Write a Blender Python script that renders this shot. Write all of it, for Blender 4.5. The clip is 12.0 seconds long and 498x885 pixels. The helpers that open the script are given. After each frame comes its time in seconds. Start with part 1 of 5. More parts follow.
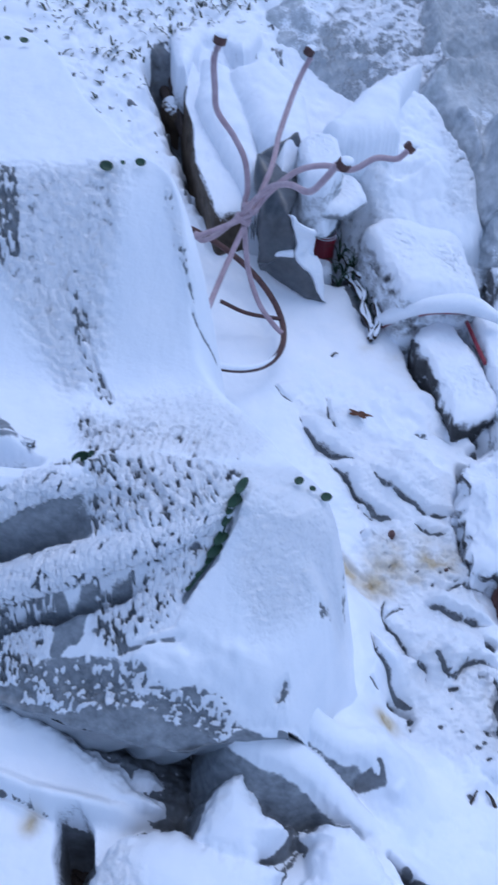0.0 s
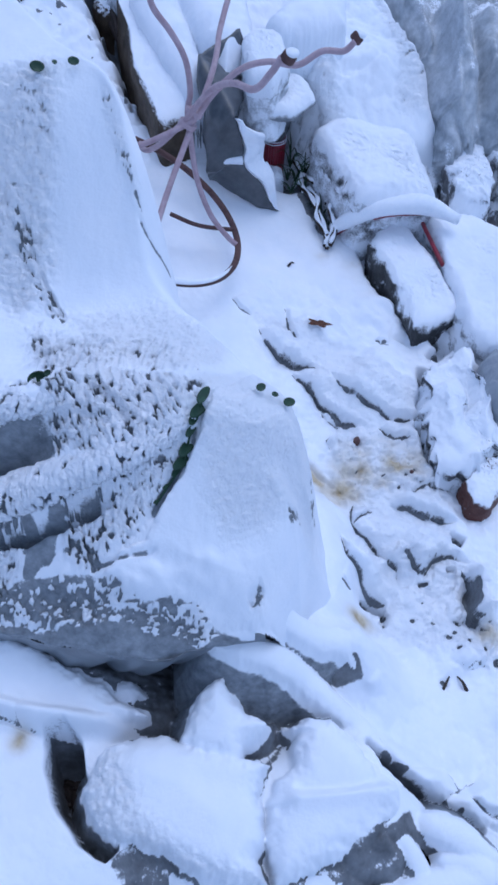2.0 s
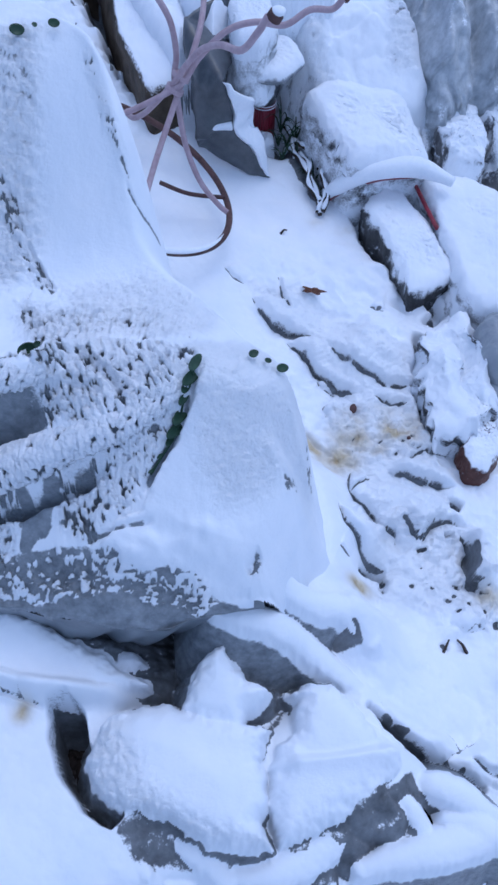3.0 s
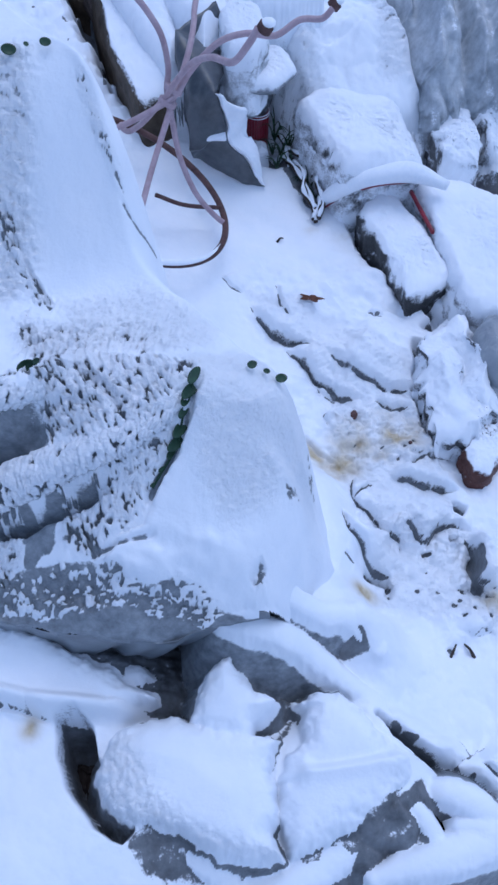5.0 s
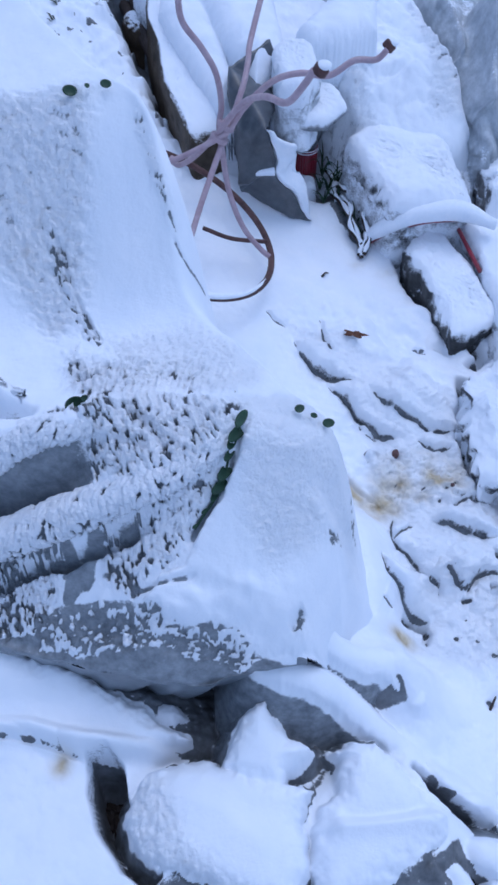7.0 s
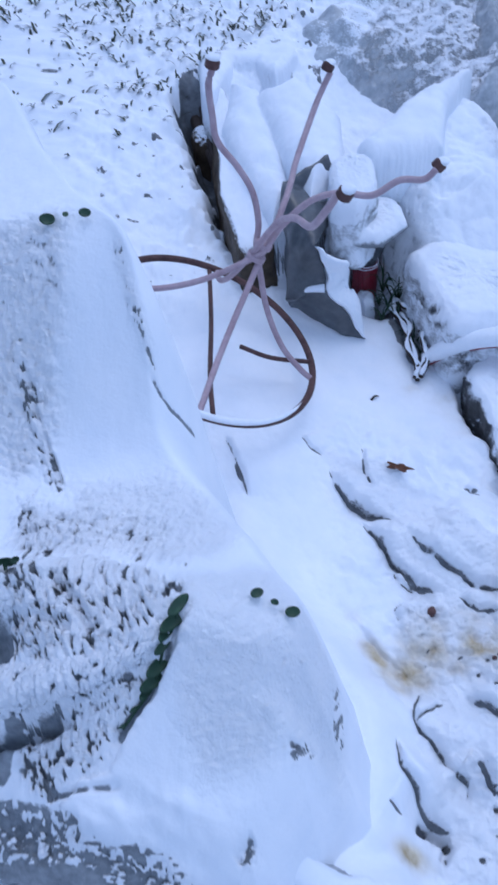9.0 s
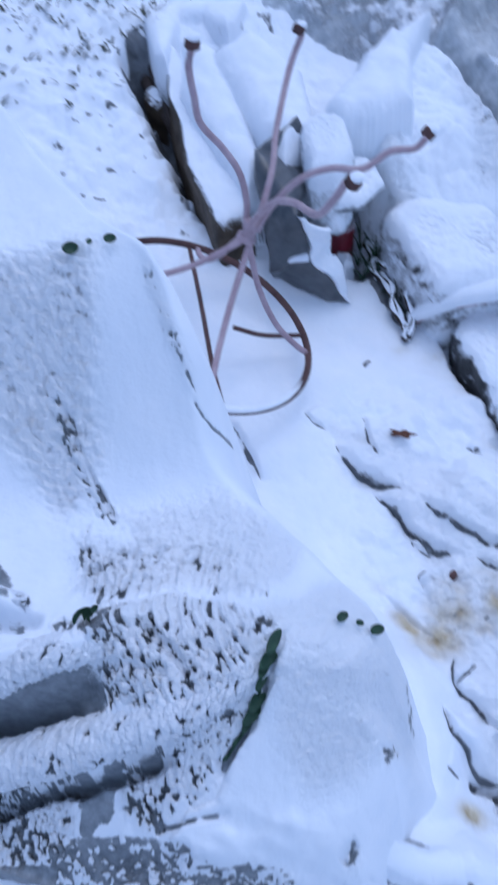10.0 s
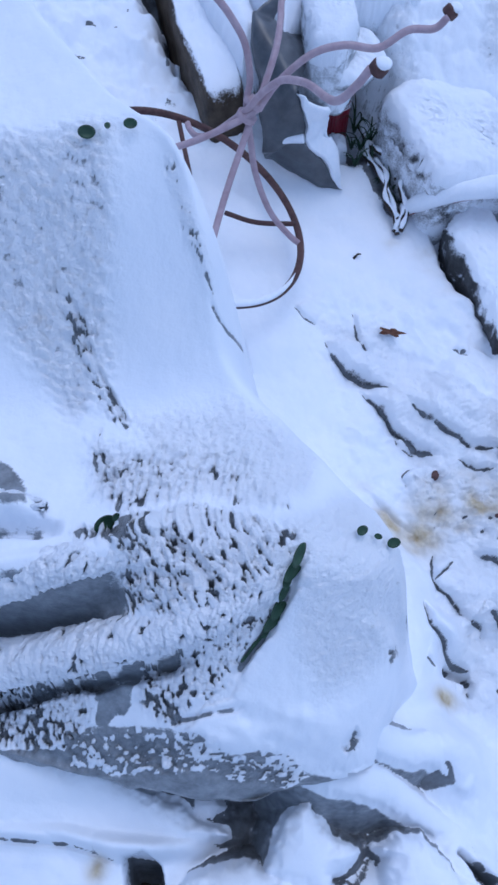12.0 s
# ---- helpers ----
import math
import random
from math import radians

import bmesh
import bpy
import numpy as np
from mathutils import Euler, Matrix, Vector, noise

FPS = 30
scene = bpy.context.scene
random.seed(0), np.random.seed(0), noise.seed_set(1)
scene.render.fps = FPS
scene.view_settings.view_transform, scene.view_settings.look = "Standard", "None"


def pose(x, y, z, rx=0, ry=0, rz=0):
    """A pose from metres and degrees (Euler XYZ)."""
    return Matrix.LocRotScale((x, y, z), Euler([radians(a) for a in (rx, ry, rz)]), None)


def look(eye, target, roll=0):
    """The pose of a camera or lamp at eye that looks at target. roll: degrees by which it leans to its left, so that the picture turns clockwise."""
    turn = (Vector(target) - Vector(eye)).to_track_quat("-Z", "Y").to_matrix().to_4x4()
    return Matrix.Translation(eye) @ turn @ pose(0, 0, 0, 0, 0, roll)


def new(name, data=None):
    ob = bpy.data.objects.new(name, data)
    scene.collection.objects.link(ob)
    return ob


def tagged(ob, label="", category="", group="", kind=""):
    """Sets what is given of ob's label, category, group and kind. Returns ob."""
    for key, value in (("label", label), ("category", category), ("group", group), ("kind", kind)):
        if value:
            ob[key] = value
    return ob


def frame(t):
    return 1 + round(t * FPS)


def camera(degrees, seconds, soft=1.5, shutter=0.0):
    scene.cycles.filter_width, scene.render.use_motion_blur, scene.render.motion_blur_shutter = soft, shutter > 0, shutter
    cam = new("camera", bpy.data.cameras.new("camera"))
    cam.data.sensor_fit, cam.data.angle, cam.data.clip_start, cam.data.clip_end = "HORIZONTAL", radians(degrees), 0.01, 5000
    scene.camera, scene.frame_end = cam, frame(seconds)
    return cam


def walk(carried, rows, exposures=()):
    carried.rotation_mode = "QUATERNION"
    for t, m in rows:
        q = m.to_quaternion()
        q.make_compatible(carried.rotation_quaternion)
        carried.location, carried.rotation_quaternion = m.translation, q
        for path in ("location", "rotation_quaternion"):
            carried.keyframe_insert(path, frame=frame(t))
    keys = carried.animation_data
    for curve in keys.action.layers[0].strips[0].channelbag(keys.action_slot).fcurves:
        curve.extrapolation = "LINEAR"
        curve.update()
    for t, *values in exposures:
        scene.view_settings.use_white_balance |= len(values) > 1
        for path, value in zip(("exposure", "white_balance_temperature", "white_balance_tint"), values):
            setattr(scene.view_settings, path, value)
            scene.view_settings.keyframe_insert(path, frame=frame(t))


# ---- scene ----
cam = camera(36.2, 12.0, soft=2.7, shutter=0.4)
METRES, EYE, TILT, LEAN, TURN = 0.7, 1.35, -48.0, -3.0, 0.0
ROWS = [
    (0.0, 0.0, 0.0, 0.0, -0.0, 0.0, -0.0),
    (0.5, 0.0223, 0.008, -0.0272, -2.99, -1.77, 1.25),
    (1.0, 0.0105, 0.0215, -0.025, -3.63, -3.67, 1.06),
    (1.5, -0.0092, 0.0179, -0.0132, -3.01, -4.54, 1.72),
    (2.0, 0.004, 0.0118, -0.0268, -2.82, -5.81, 3.49),
    (2.5, 0.0204, 0.0165, -0.0467, -3.02, -7.24, 4.61),
    (3.0, 0.0121, 0.0191, -0.0396, -3.03, -7.79, 4.84),
    (5.0, 0.0171, 0.0179, -0.0319, -2.99, -7.32, 6.38),
    (5.5, 0.0303, 0.0248, -0.0267, -3.02, -7.37, 7.2),
    (6.0, 0.0148, 0.0337, -0.0117, -2.67, -7.15, 7.17),
    (6.5, 0.0054, 0.038, 0.0005, -1.79, -6.51, 6.22),
    (7.0, -0.0019, 0.0339, 0.0047, -0.39, -5.4, 4.61),
    (9.0, 0.222, 0.2511, 0.1192, 7.65, 1.38, 1.36),
    (9.5, 0.1568, 0.2703, 0.1964, 9.33, 2.56, 0.82),
    (10.0, 0.0501, 0.2365, 0.2744, 3.06, -4.05, 6.99),
    (10.5, 0.0141, 0.2619, 0.2871, -1.68, -12.45, 7.84),
    (11.0, -0.0344, 0.2801, 0.3154, -1.88, -15.32, 4.62),
    (11.5, -0.0665, 0.2732, 0.3414, -0.15, -13.97, 2.48),
    (12.0, -0.0647, 0.2583, 0.3421, -0.79, -13.97, 4.35),
]
walk(cam, [(t, pose(0, 0, EYE, TILT, LEAN, TURN) @ pose(METRES * x, METRES * y, METRES * z, 90 + pitch, roll, yaw)) for t, x, y, z, yaw, pitch, roll in ROWS],
     [(0.0, -0.84, 4930, 11), (12.0, -0.84, 4930, 11)])

# ---- light: an overcast winter afternoon ----
world = bpy.data.worlds.new("overcast")
scene.world = world
world.use_nodes = True
wn = world.node_tree
sky = wn.nodes.new("ShaderNodeTexSky")
sky.sky_type, sky.sun_disc = "NISHITA", False
sky.sun_elevation, sky.sun_rotation = radians(70), radians(39)
sky.dust_density, sky.air_density, sky.ozone_density = 4.0, 1.0, 2.0
wn.links.new(sky.outputs[0], wn.nodes["Background"].inputs[0])
wn.nodes["Background"].inputs[1].default_value = 0.205
sun_lamp = bpy.data.lights.new("sun", "SUN")
sun_lamp.energy, sun_lamp.angle, sun_lamp.color = 1.25, radians(130), (0.93, 0.97, 1.0)
new("sun", sun_lamp).matrix_world = look((1.1, -1.3, 5), (0, 0, 0.0))

def through_points(pts, steps=8):
    """A smooth curve through the points."""
    p = [Vector(q) for q in pts]
    p = [p[0] * 2 - p[1]] + p + [p[-1] * 2 - p[-2]]
    out = []
    for a, b, c, d in zip(p, p[1:], p[2:], p[3:]):
        for k in range(steps):
            t = k / steps
            out.append(0.5 * ((2 * b) + (c - a) * t + (2 * a - 5 * b + 4 * c - d) * t * t + (3 * b - a - 3 * c + d) * t ** 3))
    return out + [p[-2]]


# -- relief
LATTICE = np.random.RandomState(7).rand(256, 256)


def grain(x, y, size, seed=0):
    """Smooth noise from 0 to 1 with features of that size."""
    u, v = x / size + seed * 17.3 + 900, y / size + seed * 41.9 + 900
    i, j = np.floor(u).astype(int), np.floor(v).astype(int)
    f, g = u - i, v - j
    f, g = f * f * (3 - 2 * f), g * g * (3 - 2 * g)
    a, b, c, d = (LATTICE[(i + p) % 256, (j + q) % 256] for p, q in ((0, 0), (1, 0), (0, 1), (1, 1)))
    return (a * (1 - f) + b * f) * (1 - g) + (c * (1 - f) + d * f) * g


def rough(x, y, size, seed=0, octaves=4):
    total, weight, norm = 0, 1.0, 0.0
    for k in range(octaves):
        total, norm = total + weight * grain(x, y, size / 2 ** k, seed + k), norm + weight
        weight *= 0.5
    return total / norm - 0.5


def cells(x, y, size, seed=0):
    """Distances to the nearest and the next of scattered points, in sizes, and a number of the nearest one's own."""
    u, v = x / size + 700, y / size + 700
    i, j = np.floor(u).astype(int), np.floor(v).astype(int)
    first, second, own = np.full(np.shape(x), 9.0), np.full(np.shape(x), 9.0), np.zeros(np.shape(x))
    for p in (-1, 0, 1):
        for q in (-1, 0, 1):
            a, b = (i + p + seed * 31) % 256, (j + q + seed * 57) % 256
            d = np.hypot(i + p + LATTICE[a, b] - u, j + q + LATTICE[b, (a + 91) % 256] - v)
            near = d < first
            second = np.where(near, first, np.minimum(second, d))
            own = np.where(near, LATTICE[(a + 13) % 256, (b + 77) % 256], own)
            first = np.where(near, d, first)
    return first, second, own


def ease(a, b, v):
    t = np.clip((v - a) / (b - a), 0, 1)
    return t * t * (3 - 2 * t)


def strand(x, y, pts):
    """Signed distance to a line of points (plus on its left) and the share of its length passed."""
    pts = np.array(pts, float)
    steps = np.hypot(*np.diff(pts, axis=0).T)
    best, side, share, gone = np.full(np.shape(x), 9.0), np.zeros(np.shape(x)), np.zeros(np.shape(x)), 0.0
    for (ax, ay), (bx, by), n in zip(pts[:-1], pts[1:], steps):
        dx, dy = (bx - ax) / n, (by - ay) / n
        k = np.clip((x - ax) * dx + (y - ay) * dy, 0, n)
        d = np.hypot(x - ax - k * dx, y - ay - k * dy)
        near = d < best
        best = np.where(near, d, best)
        side = np.where(near, np.sign(dx * (y - ay) - dy * (x - ax)), side)
        share = np.where(near, (gone + k) / steps.sum(), share)
        gone += n
    return best * side, share


def inside(x, y, pts):
    """Signed distance to a closed outline, plus inside."""
    hit = np.zeros(np.shape(x), bool)
    for (ax, ay), (bx, by) in zip(pts, pts[1:] + pts[:1]):
        cross = (ay > y) != (by > y)
        hit ^= cross & (x < (bx - ax) * (y - ay) / (by - ay if by != ay else 1e-9) + ax)
    d = np.abs(strand(x, y, list(pts) + [pts[0]])[0])
    return np.where(hit, d, -d)


class Relief:
    """A height field with a share of bare surface, painted shade included, shaped step by step."""

    def __init__(self, x, y, z):
        self.x, self.y, self.z = x, y, z
        self.own = np.zeros(x.shape, int)
        self.bare, self.stain, self.rime = np.zeros(x.shape), np.zeros(x.shape), np.zeros(x.shape)

    def near(self, pts, reach):
        a, b = np.min(pts, axis=0) - reach, np.max(pts, axis=0) + reach
        m = (self.x > a[0]) & (self.x < b[0]) & (self.y > a[1]) & (self.y < b[1])
        return m, self.x[m], self.y[m]

    def ledge(self, pts, high, back=0.06, face=0.0020, bare=0.95, wedge=0.0, at=0.7):
        """A step whose left side stands higher and sinks back again; a thin line of painted shade follows its foot and
        may widen into a grey wedge.
        """
        pts = [(p.x, p.y) for p in through_points([(a, b, 0) for a, b in pts], 6)]
        m, x, y = self.near(pts, back * 3 + 0.02)
        s, u = strand(x, y, pts)
        s = s + rough(x, y, 0.05, 5, 3) * 0.006 + rough(x, y, 0.012, 6, 2) * 0.0025
        fade = min(0.45, 0.12 + back * 3)
        ends, slow = ease(-0.02, 0.12, u) * ease(1.02, 0.88, u), ease(-0.02, fade, u) * ease(1.02, 1 - fade, u)
        thin = face * (0.30 + 0.70 * np.sin(np.clip(u, 0, 1) * math.pi))
        open_ = thin + 0.34 * wedge * np.exp(-((u - at) / 0.15) ** 2)
        t = np.clip(s + face, 0, 9)
        up = (1 - np.exp(-t / 0.0055)) * np.exp(-t / back) * slow
        under = np.exp(-((s + open_ * 0.7 + 0.002) / (open_ * 1.1 + 0.003)) ** 2) * ends
        self.z[m] += high * 1.7 * up - (0.25 * high + 0.3 * open_) * under
        self.z[m] -= 0.3 * high * np.exp(-((s + 0.022) / 0.016) ** 2) * slow
        some = np.clip(0.95 + 2.0 * rough(x, y, 0.020, 77, 3), 0, 1)
        # overhang shade, put into the colour through the bare mask
        line = 1.45 * bare * some * np.exp(-((s + face + 0.0016) / 0.0018) ** 2) * ends
        grey = 0.95 * ease(-open_ - 0.007, -open_ - 0.002, s) * ease(-0.001, -0.005, s) * ease(0.0, 0.003, open_ - thin) * ends * (wedge > 0)
        self.bare[m] = np.maximum(self.bare[m], np.maximum(line, grey))

    def ridge(self, pts, high, width, power=2.0, tail=0.15):
        m, x, y = self.near(pts, width * 3)
        s, u = strand(x, y, pts)
        self.z[m] += high * np.exp(-np.abs(s / width) ** power) * ease(-0.01, tail, u) * ease(1.01, 1 - tail, u)

    def groove(self, pts, deep, width, bare=1.0, tail=0.12):
        m, x, y = self.near(pts, width * 3)
        s, u = strand(x, y, pts)
        s = s + rough(x, y, 0.025, 9, 3) * width * 0.9
        k = np.exp(-np.abs(s / width) ** 3) * ease(-0.01, tail, u) * ease(1.01, 1 - tail, u)
        self.z[m] -= deep * k
        some = np.clip(0.6 + 3.4 * rough(x, y, max(0.016, width * 2.5), 79, 3), 0, 1)
        self.bare[m] = np.maximum(self.bare[m], bare * some * k ** 2.5)

    def dimple(self, cx, cy, size):
        """A small hole in the snow with a bare, ragged bottom."""
        m, x, y = self.near([(cx, cy)], size * 4)
        r = np.hypot(x - cx, (y - cy) * 1.3) + rough(x, y, 0.012, 83, 3) * size
        self.z[m] -= size * 1.4 * np.exp(-(r / size) ** 2)
        self.bare[m] = np.maximum(self.bare[m], 0.95 * ease(size * 1.05, size * 0.5, r))

    def knoll(self, cx, cy, rx, ry, high, turn=0.0, power=2.0):
        c, s = math.cos(math.radians(turn)), math.sin(math.radians(turn))
        u, v = (self.x - cx) * c + (self.y - cy) * s, (self.y - cy) * c - (self.x - cx) * s
        self.z += high * np.exp(-(np.hypot(u / rx, v / ry)) ** power)

    def expose(self, pts, much, soft=0.012, size=0.03, ragged=0.03):
        """Leaves an outlined patch bare, with a ragged edge."""
        m, x, y = self.near(pts, 0.05)
        d = inside(x, y, pts) + rough(x, y, size, 13, 4) * ragged
        self.bare[m] = np.maximum(self.bare[m], much * ease(-soft, soft, d))

    def frost(self, pts, high, size=0.012, turn=0.0, much=0.6, stretch=2.2, seed=0):
        """A crust of rime: small leaning crumbs, with the shade between them painted as bare specks."""
        m, x, y = self.near(pts, 0.05)
        c, s = math.cos(math.radians(turn)), math.sin(math.radians(turn))
        w = y + self.z[m]
        u, v = (x * c + w * s) / stretch, w * c - x * s
        k = ease(-0.012, 0.03, inside(x, y, pts) + rough(x, y, 0.05, 14, 3) * 0.03)
        u, v = u + rough(x, y, size * 2, 65 + seed, 2) * size, v + rough(x, y, size * 2, 66 + seed, 2) * size
        f, n, own = cells(u, v, size, 3 + seed)
        g, h, more = cells(u, v, size * 0.45, 5 + seed)
        lump = (1 - np.clip(f / 0.75, 0, 1) ** 2) * (0.35 + 0.65 * own) + 0.35 * (1 - np.clip(g / 0.7, 0, 1) ** 2) * more
        w = rough(x, y, size * 5, 67 + seed, 3)
        self.z[m] += high * k * (lump - 0.3)
        self.rime[m] = np.maximum(self.rime[m], k)
        # shade between the crumbs, painted through the bare mask
        gap = ease(0.46, 0.10, lump + w * 0.9)
        self.bare[m] = np.maximum(self.bare[m], much * k * gap)

    def feather(self, pts, high, long=0.016, wide=0.007, turn=60.0, much=0.9, open_=0.5, seed=0, strip=0.0, drop=0.006):
        """Rime in leaning feathers: rounded strokes, steep on one side, with slits between that go down to the sheet
        and are darkened as shade.
        """
        m, x, y = self.near(pts, 0.05)
        if strip:
            off, share = strand(x, y, pts)
            d = strip * (0.6 + 0.4 * np.sin(np.clip(share, 0, 1) * math.pi)) - np.abs(off)
        else:
            d = inside(x, y, pts)
        k = ease(-0.008, 0.014, d + rough(x, y, 0.03, 14 + seed, 3) * 0.02)
        c, s = math.cos(math.radians(turn)), math.sin(math.radians(turn))
        h = y * 0.75 + self.z[m] * 0.75
        u, v = x * c + h * s, h * c - x * s
        u, v = u + 0.5 * long * rough(x, h, 0.03, 65 + seed, 2), v + 1.6 * wide * rough(x, h, 0.035, 66 + seed, 2)
        f, n, own = cells(u / long, v / wide, 1.0, 3 + seed)
        g, q, more = cells(u / long * 2.1, v / wide * 1.7, 1.0, 9 + seed)
        body = np.sqrt(np.clip(1 - (f / 0.80) ** 2, 0, 1)) * (0.45 + 0.55 * own) + 0.30 * np.clip(1 - g / 0.8, 0, 1) * more
        patch = rough(x, h, 0.045, 67 + seed, 3)
        cover = body + 0.75 * patch + 0.35 * rough(x, h, 0.008, 68 + seed, 2)
        self.z[m] += k * (high * (body - 0.25) - drop * ease(0.62, 0.30, cover + 0.5 - open_))
        self.rime[m] = np.maximum(self.rime[m], k)
        q = ease(0.25, 0.6, k)
        self.bare[m] = self.bare[m] * (1 - q) + q * much * ease(0.64, 0.32, cover + 0.5 - open_)

    def pillows(self, pts, high, size, seed=0, much=0.0):
        """Soft swellings with creases between, as snow lies on crumpled sheeting."""
        m, x, y = self.near(pts, 0.06)
        k = ease(-0.03, 0.05, inside(x, y, pts) + rough(x, y, 0.08, 15, 3) * 0.05)
        u, v = x + rough(x, y, size, 91 + seed, 3) * size * 0.9, y + rough(x, y, size, 93 + seed, 3) * size * 0.9
        f, n, own = cells(u, v, size, 11 + seed)
        rim = n - f
        self.z[m] += high * k * (0.3 + 0.7 * own) * np.clip(rim, 0, 1) ** 0.8
        some = ease(0.02, 0.16, rough(x, y, size * 0.9, 95 + seed, 2))
        self.bare[m] = np.maximum(self.bare[m], much * k * some * ease(0.10, 0.02, rim))

    def pad(self, pts, high, edge=0.010, ragged=0.010, size=0.025, fade=(9.0, 8.0)):
        """A layer of settled snow on an outlined patch, with a thick, rounded, uneven edge; what it covers is no longer bare."""
        m, x, y = self.near(pts, 0.05)
        d = inside(x, y, pts) + rough(x, y, size, 16, 4) * ragged
        k = np.sqrt(np.clip(1 - (1 - np.clip(d / edge, 0, 1)) ** 2, 0, 1))
        self.z[m] += high * k * ease(*fade, y)
        self.bare[m] *= 1 - ease(0, edge * 0.5, d)
        self.rime[m] *= 1 - 0.7 * ease(0, edge, d)

    def dig(self, pts, deep, wall=0.008, ragged=0.010, bare=0.9, rise=(0, 0)):
        """An outlined hollow with steep sides and a bare bottom that climbs along x and y."""
        m, x, y = self.near(pts, 0.05)
        c = np.mean(pts, axis=0)
        d = inside(x, y, pts) + rough(x, y, 0.03, 17, 4) * ragged
        k = ease(-wall, wall, d)
        self.z[m] -= k * np.clip(deep - (x - c[0]) * rise[0] - (y - c[1]) * rise[1], 0.002, 1)
        some = np.clip(1.0 + 1.5 * rough(x, y, 0.03, 78, 3), 0, 1)
        self.bare[m] = np.maximum(self.bare[m], bare * some * ease(-wall * 0.3, wall * 0.6, d))

    def settle(self, m, high, who, d, soft):
        """Lays a shape on what is there, with snow filling the corner between; d is how far inside its rim a place is."""
        z = self.z[m]
        h = np.clip(0.5 + 0.5 * (high - z) / soft, 0, 1)
        self.z[m] = z * (1 - h) + high * h + soft * h * (1 - h)
        up = high > z + 0.003
        self.own[m] = np.where(up, who, self.own[m])
        face = 0.9 * ease(-0.003, -0.011, d)
        self.bare[m] = np.where(up, np.where(d > -0.003, 0, np.maximum(face, self.bare[m] * ease(0.0, -0.02, d))), self.bare[m])

    def dome(self, who, pts, top, lean=(0, 0), edge=0.03, ragged=0.008, soft=0.010, side=3.2, lumpy=0.010, folds=(), seed=0):
        """A bag under a rounded cap of snow with a crumbly rim and steep bare sides."""
        m, x, y = self.near(pts, 0.07)
        c = np.mean(pts, axis=0)
        d = inside(x, y, pts) + ragged * (1.3 * rough(x, y, 0.035, 101 + seed, 3) + 0.9 * rough(x, y, 0.009, 105 + seed, 2))
        high = top + (x - c[0]) * lean[0] + (y - c[1]) * lean[1] - edge * (1 - np.sqrt(np.clip(1 - (1 - np.clip(d / edge, 0, 1)) ** 2, 0, 1)))
        high = high + lumpy * rough(x, y, 0.09, 109 + seed, 3) + 0.0045 * rough(x, y, 0.012, 113 + seed, 3) * ease(0.05, 0.0, d)
        for line, rise, width in folds:
            off, share = strand(x, y, line)
            high = high + rise * np.exp(-np.abs(off / width) ** 1.4) * ease(-0.01, 0.15, share) * ease(1.01, 0.85, share)
        self.settle(m, high - side * np.clip(-d, 0, 1), who, d, soft)

    def roll(self, who, pts, radius, soft=0.008, side=2.6, seed=0):
        """A rounded fold of sheeting under snow that rises and falls along its line."""
        line = through_points(pts, 6)
        flat_pts = [(p.x, p.y) for p in line]
        m, x, y = self.near(flat_pts, 0.07)
        off, share = strand(x, y, flat_pts)
        run = np.r_[0, np.cumsum(np.hypot(*np.diff(np.array(flat_pts), axis=0).T))]
        z = np.interp(share, run / run[-1], [p.z for p in line])
        r = np.interp(share, np.linspace(0, 1, len(radius)), radius) * (1 + 0.5 * rough(x, y, 0.05, 117 + seed, 3))
        d = r - np.abs(off) + 0.004 * rough(x, y, 0.010, 121 + seed, 2)
        high = z + 0.9 * r * (np.sqrt(np.clip(1 - (1 - np.clip(d / r, 0, 1)) ** 2, 0, 1)) - 1) - side * np.clip(-d, 0, 1)
        self.settle(m, high, who, d, soft)

    def blot(self, cx, cy, rx, ry, much, turn=0.0):
        c, s = math.cos(math.radians(turn)), math.sin(math.radians(turn))
        u, v = (self.x - cx) * c + (self.y - cy) * s, (self.y - cy) * c - (self.x - cx) * s
        k = np.exp(-(u / rx) ** 2 - (v / ry) ** 2)
        self.stain = np.maximum(self.stain, much * k * np.clip(0.75 + 2.2 * rough(self.x, self.y, 0.05, 21), 0, 1.2))


def slope(x, y):
    """The lie of the land: flat in front, a bank behind that flattens out far off."""
    s = (y - 1.5) - 0.55 * (np.clip(x, -1.2, 1.4) - 0.25)
    rise = 0.08 * np.log1p(np.exp(np.clip(s / 0.08, -30, 30)))
    return 0.10 + 1.6 * (1 - np.exp(-0.25 * rise)) + 0.10 * np.exp(-((x + 0.02) / 0.2) ** 2 - ((y - 1.25) / 0.25) ** 2)


MOUND = [(0.03, 0.365), (0.10, 0.372), (0.185, 0.405), (0.258, 0.48), (0.285, 0.58), (0.26, 0.69), (0.185, 0.79), (0.09, 0.89), (0.045, 0.97), (0.0, 1.035), (-0.06, 1.09),
         (-0.13, 1.19), (-0.20, 1.32), (-0.30, 1.46), (-0.5, 1.56), (-0.95, 1.5), (-0.95, 0.54), (-0.42, 0.46), (-0.30, 0.415), (-0.235, 0.392), (-0.17, 0.37), (-0.08, 0.355)]


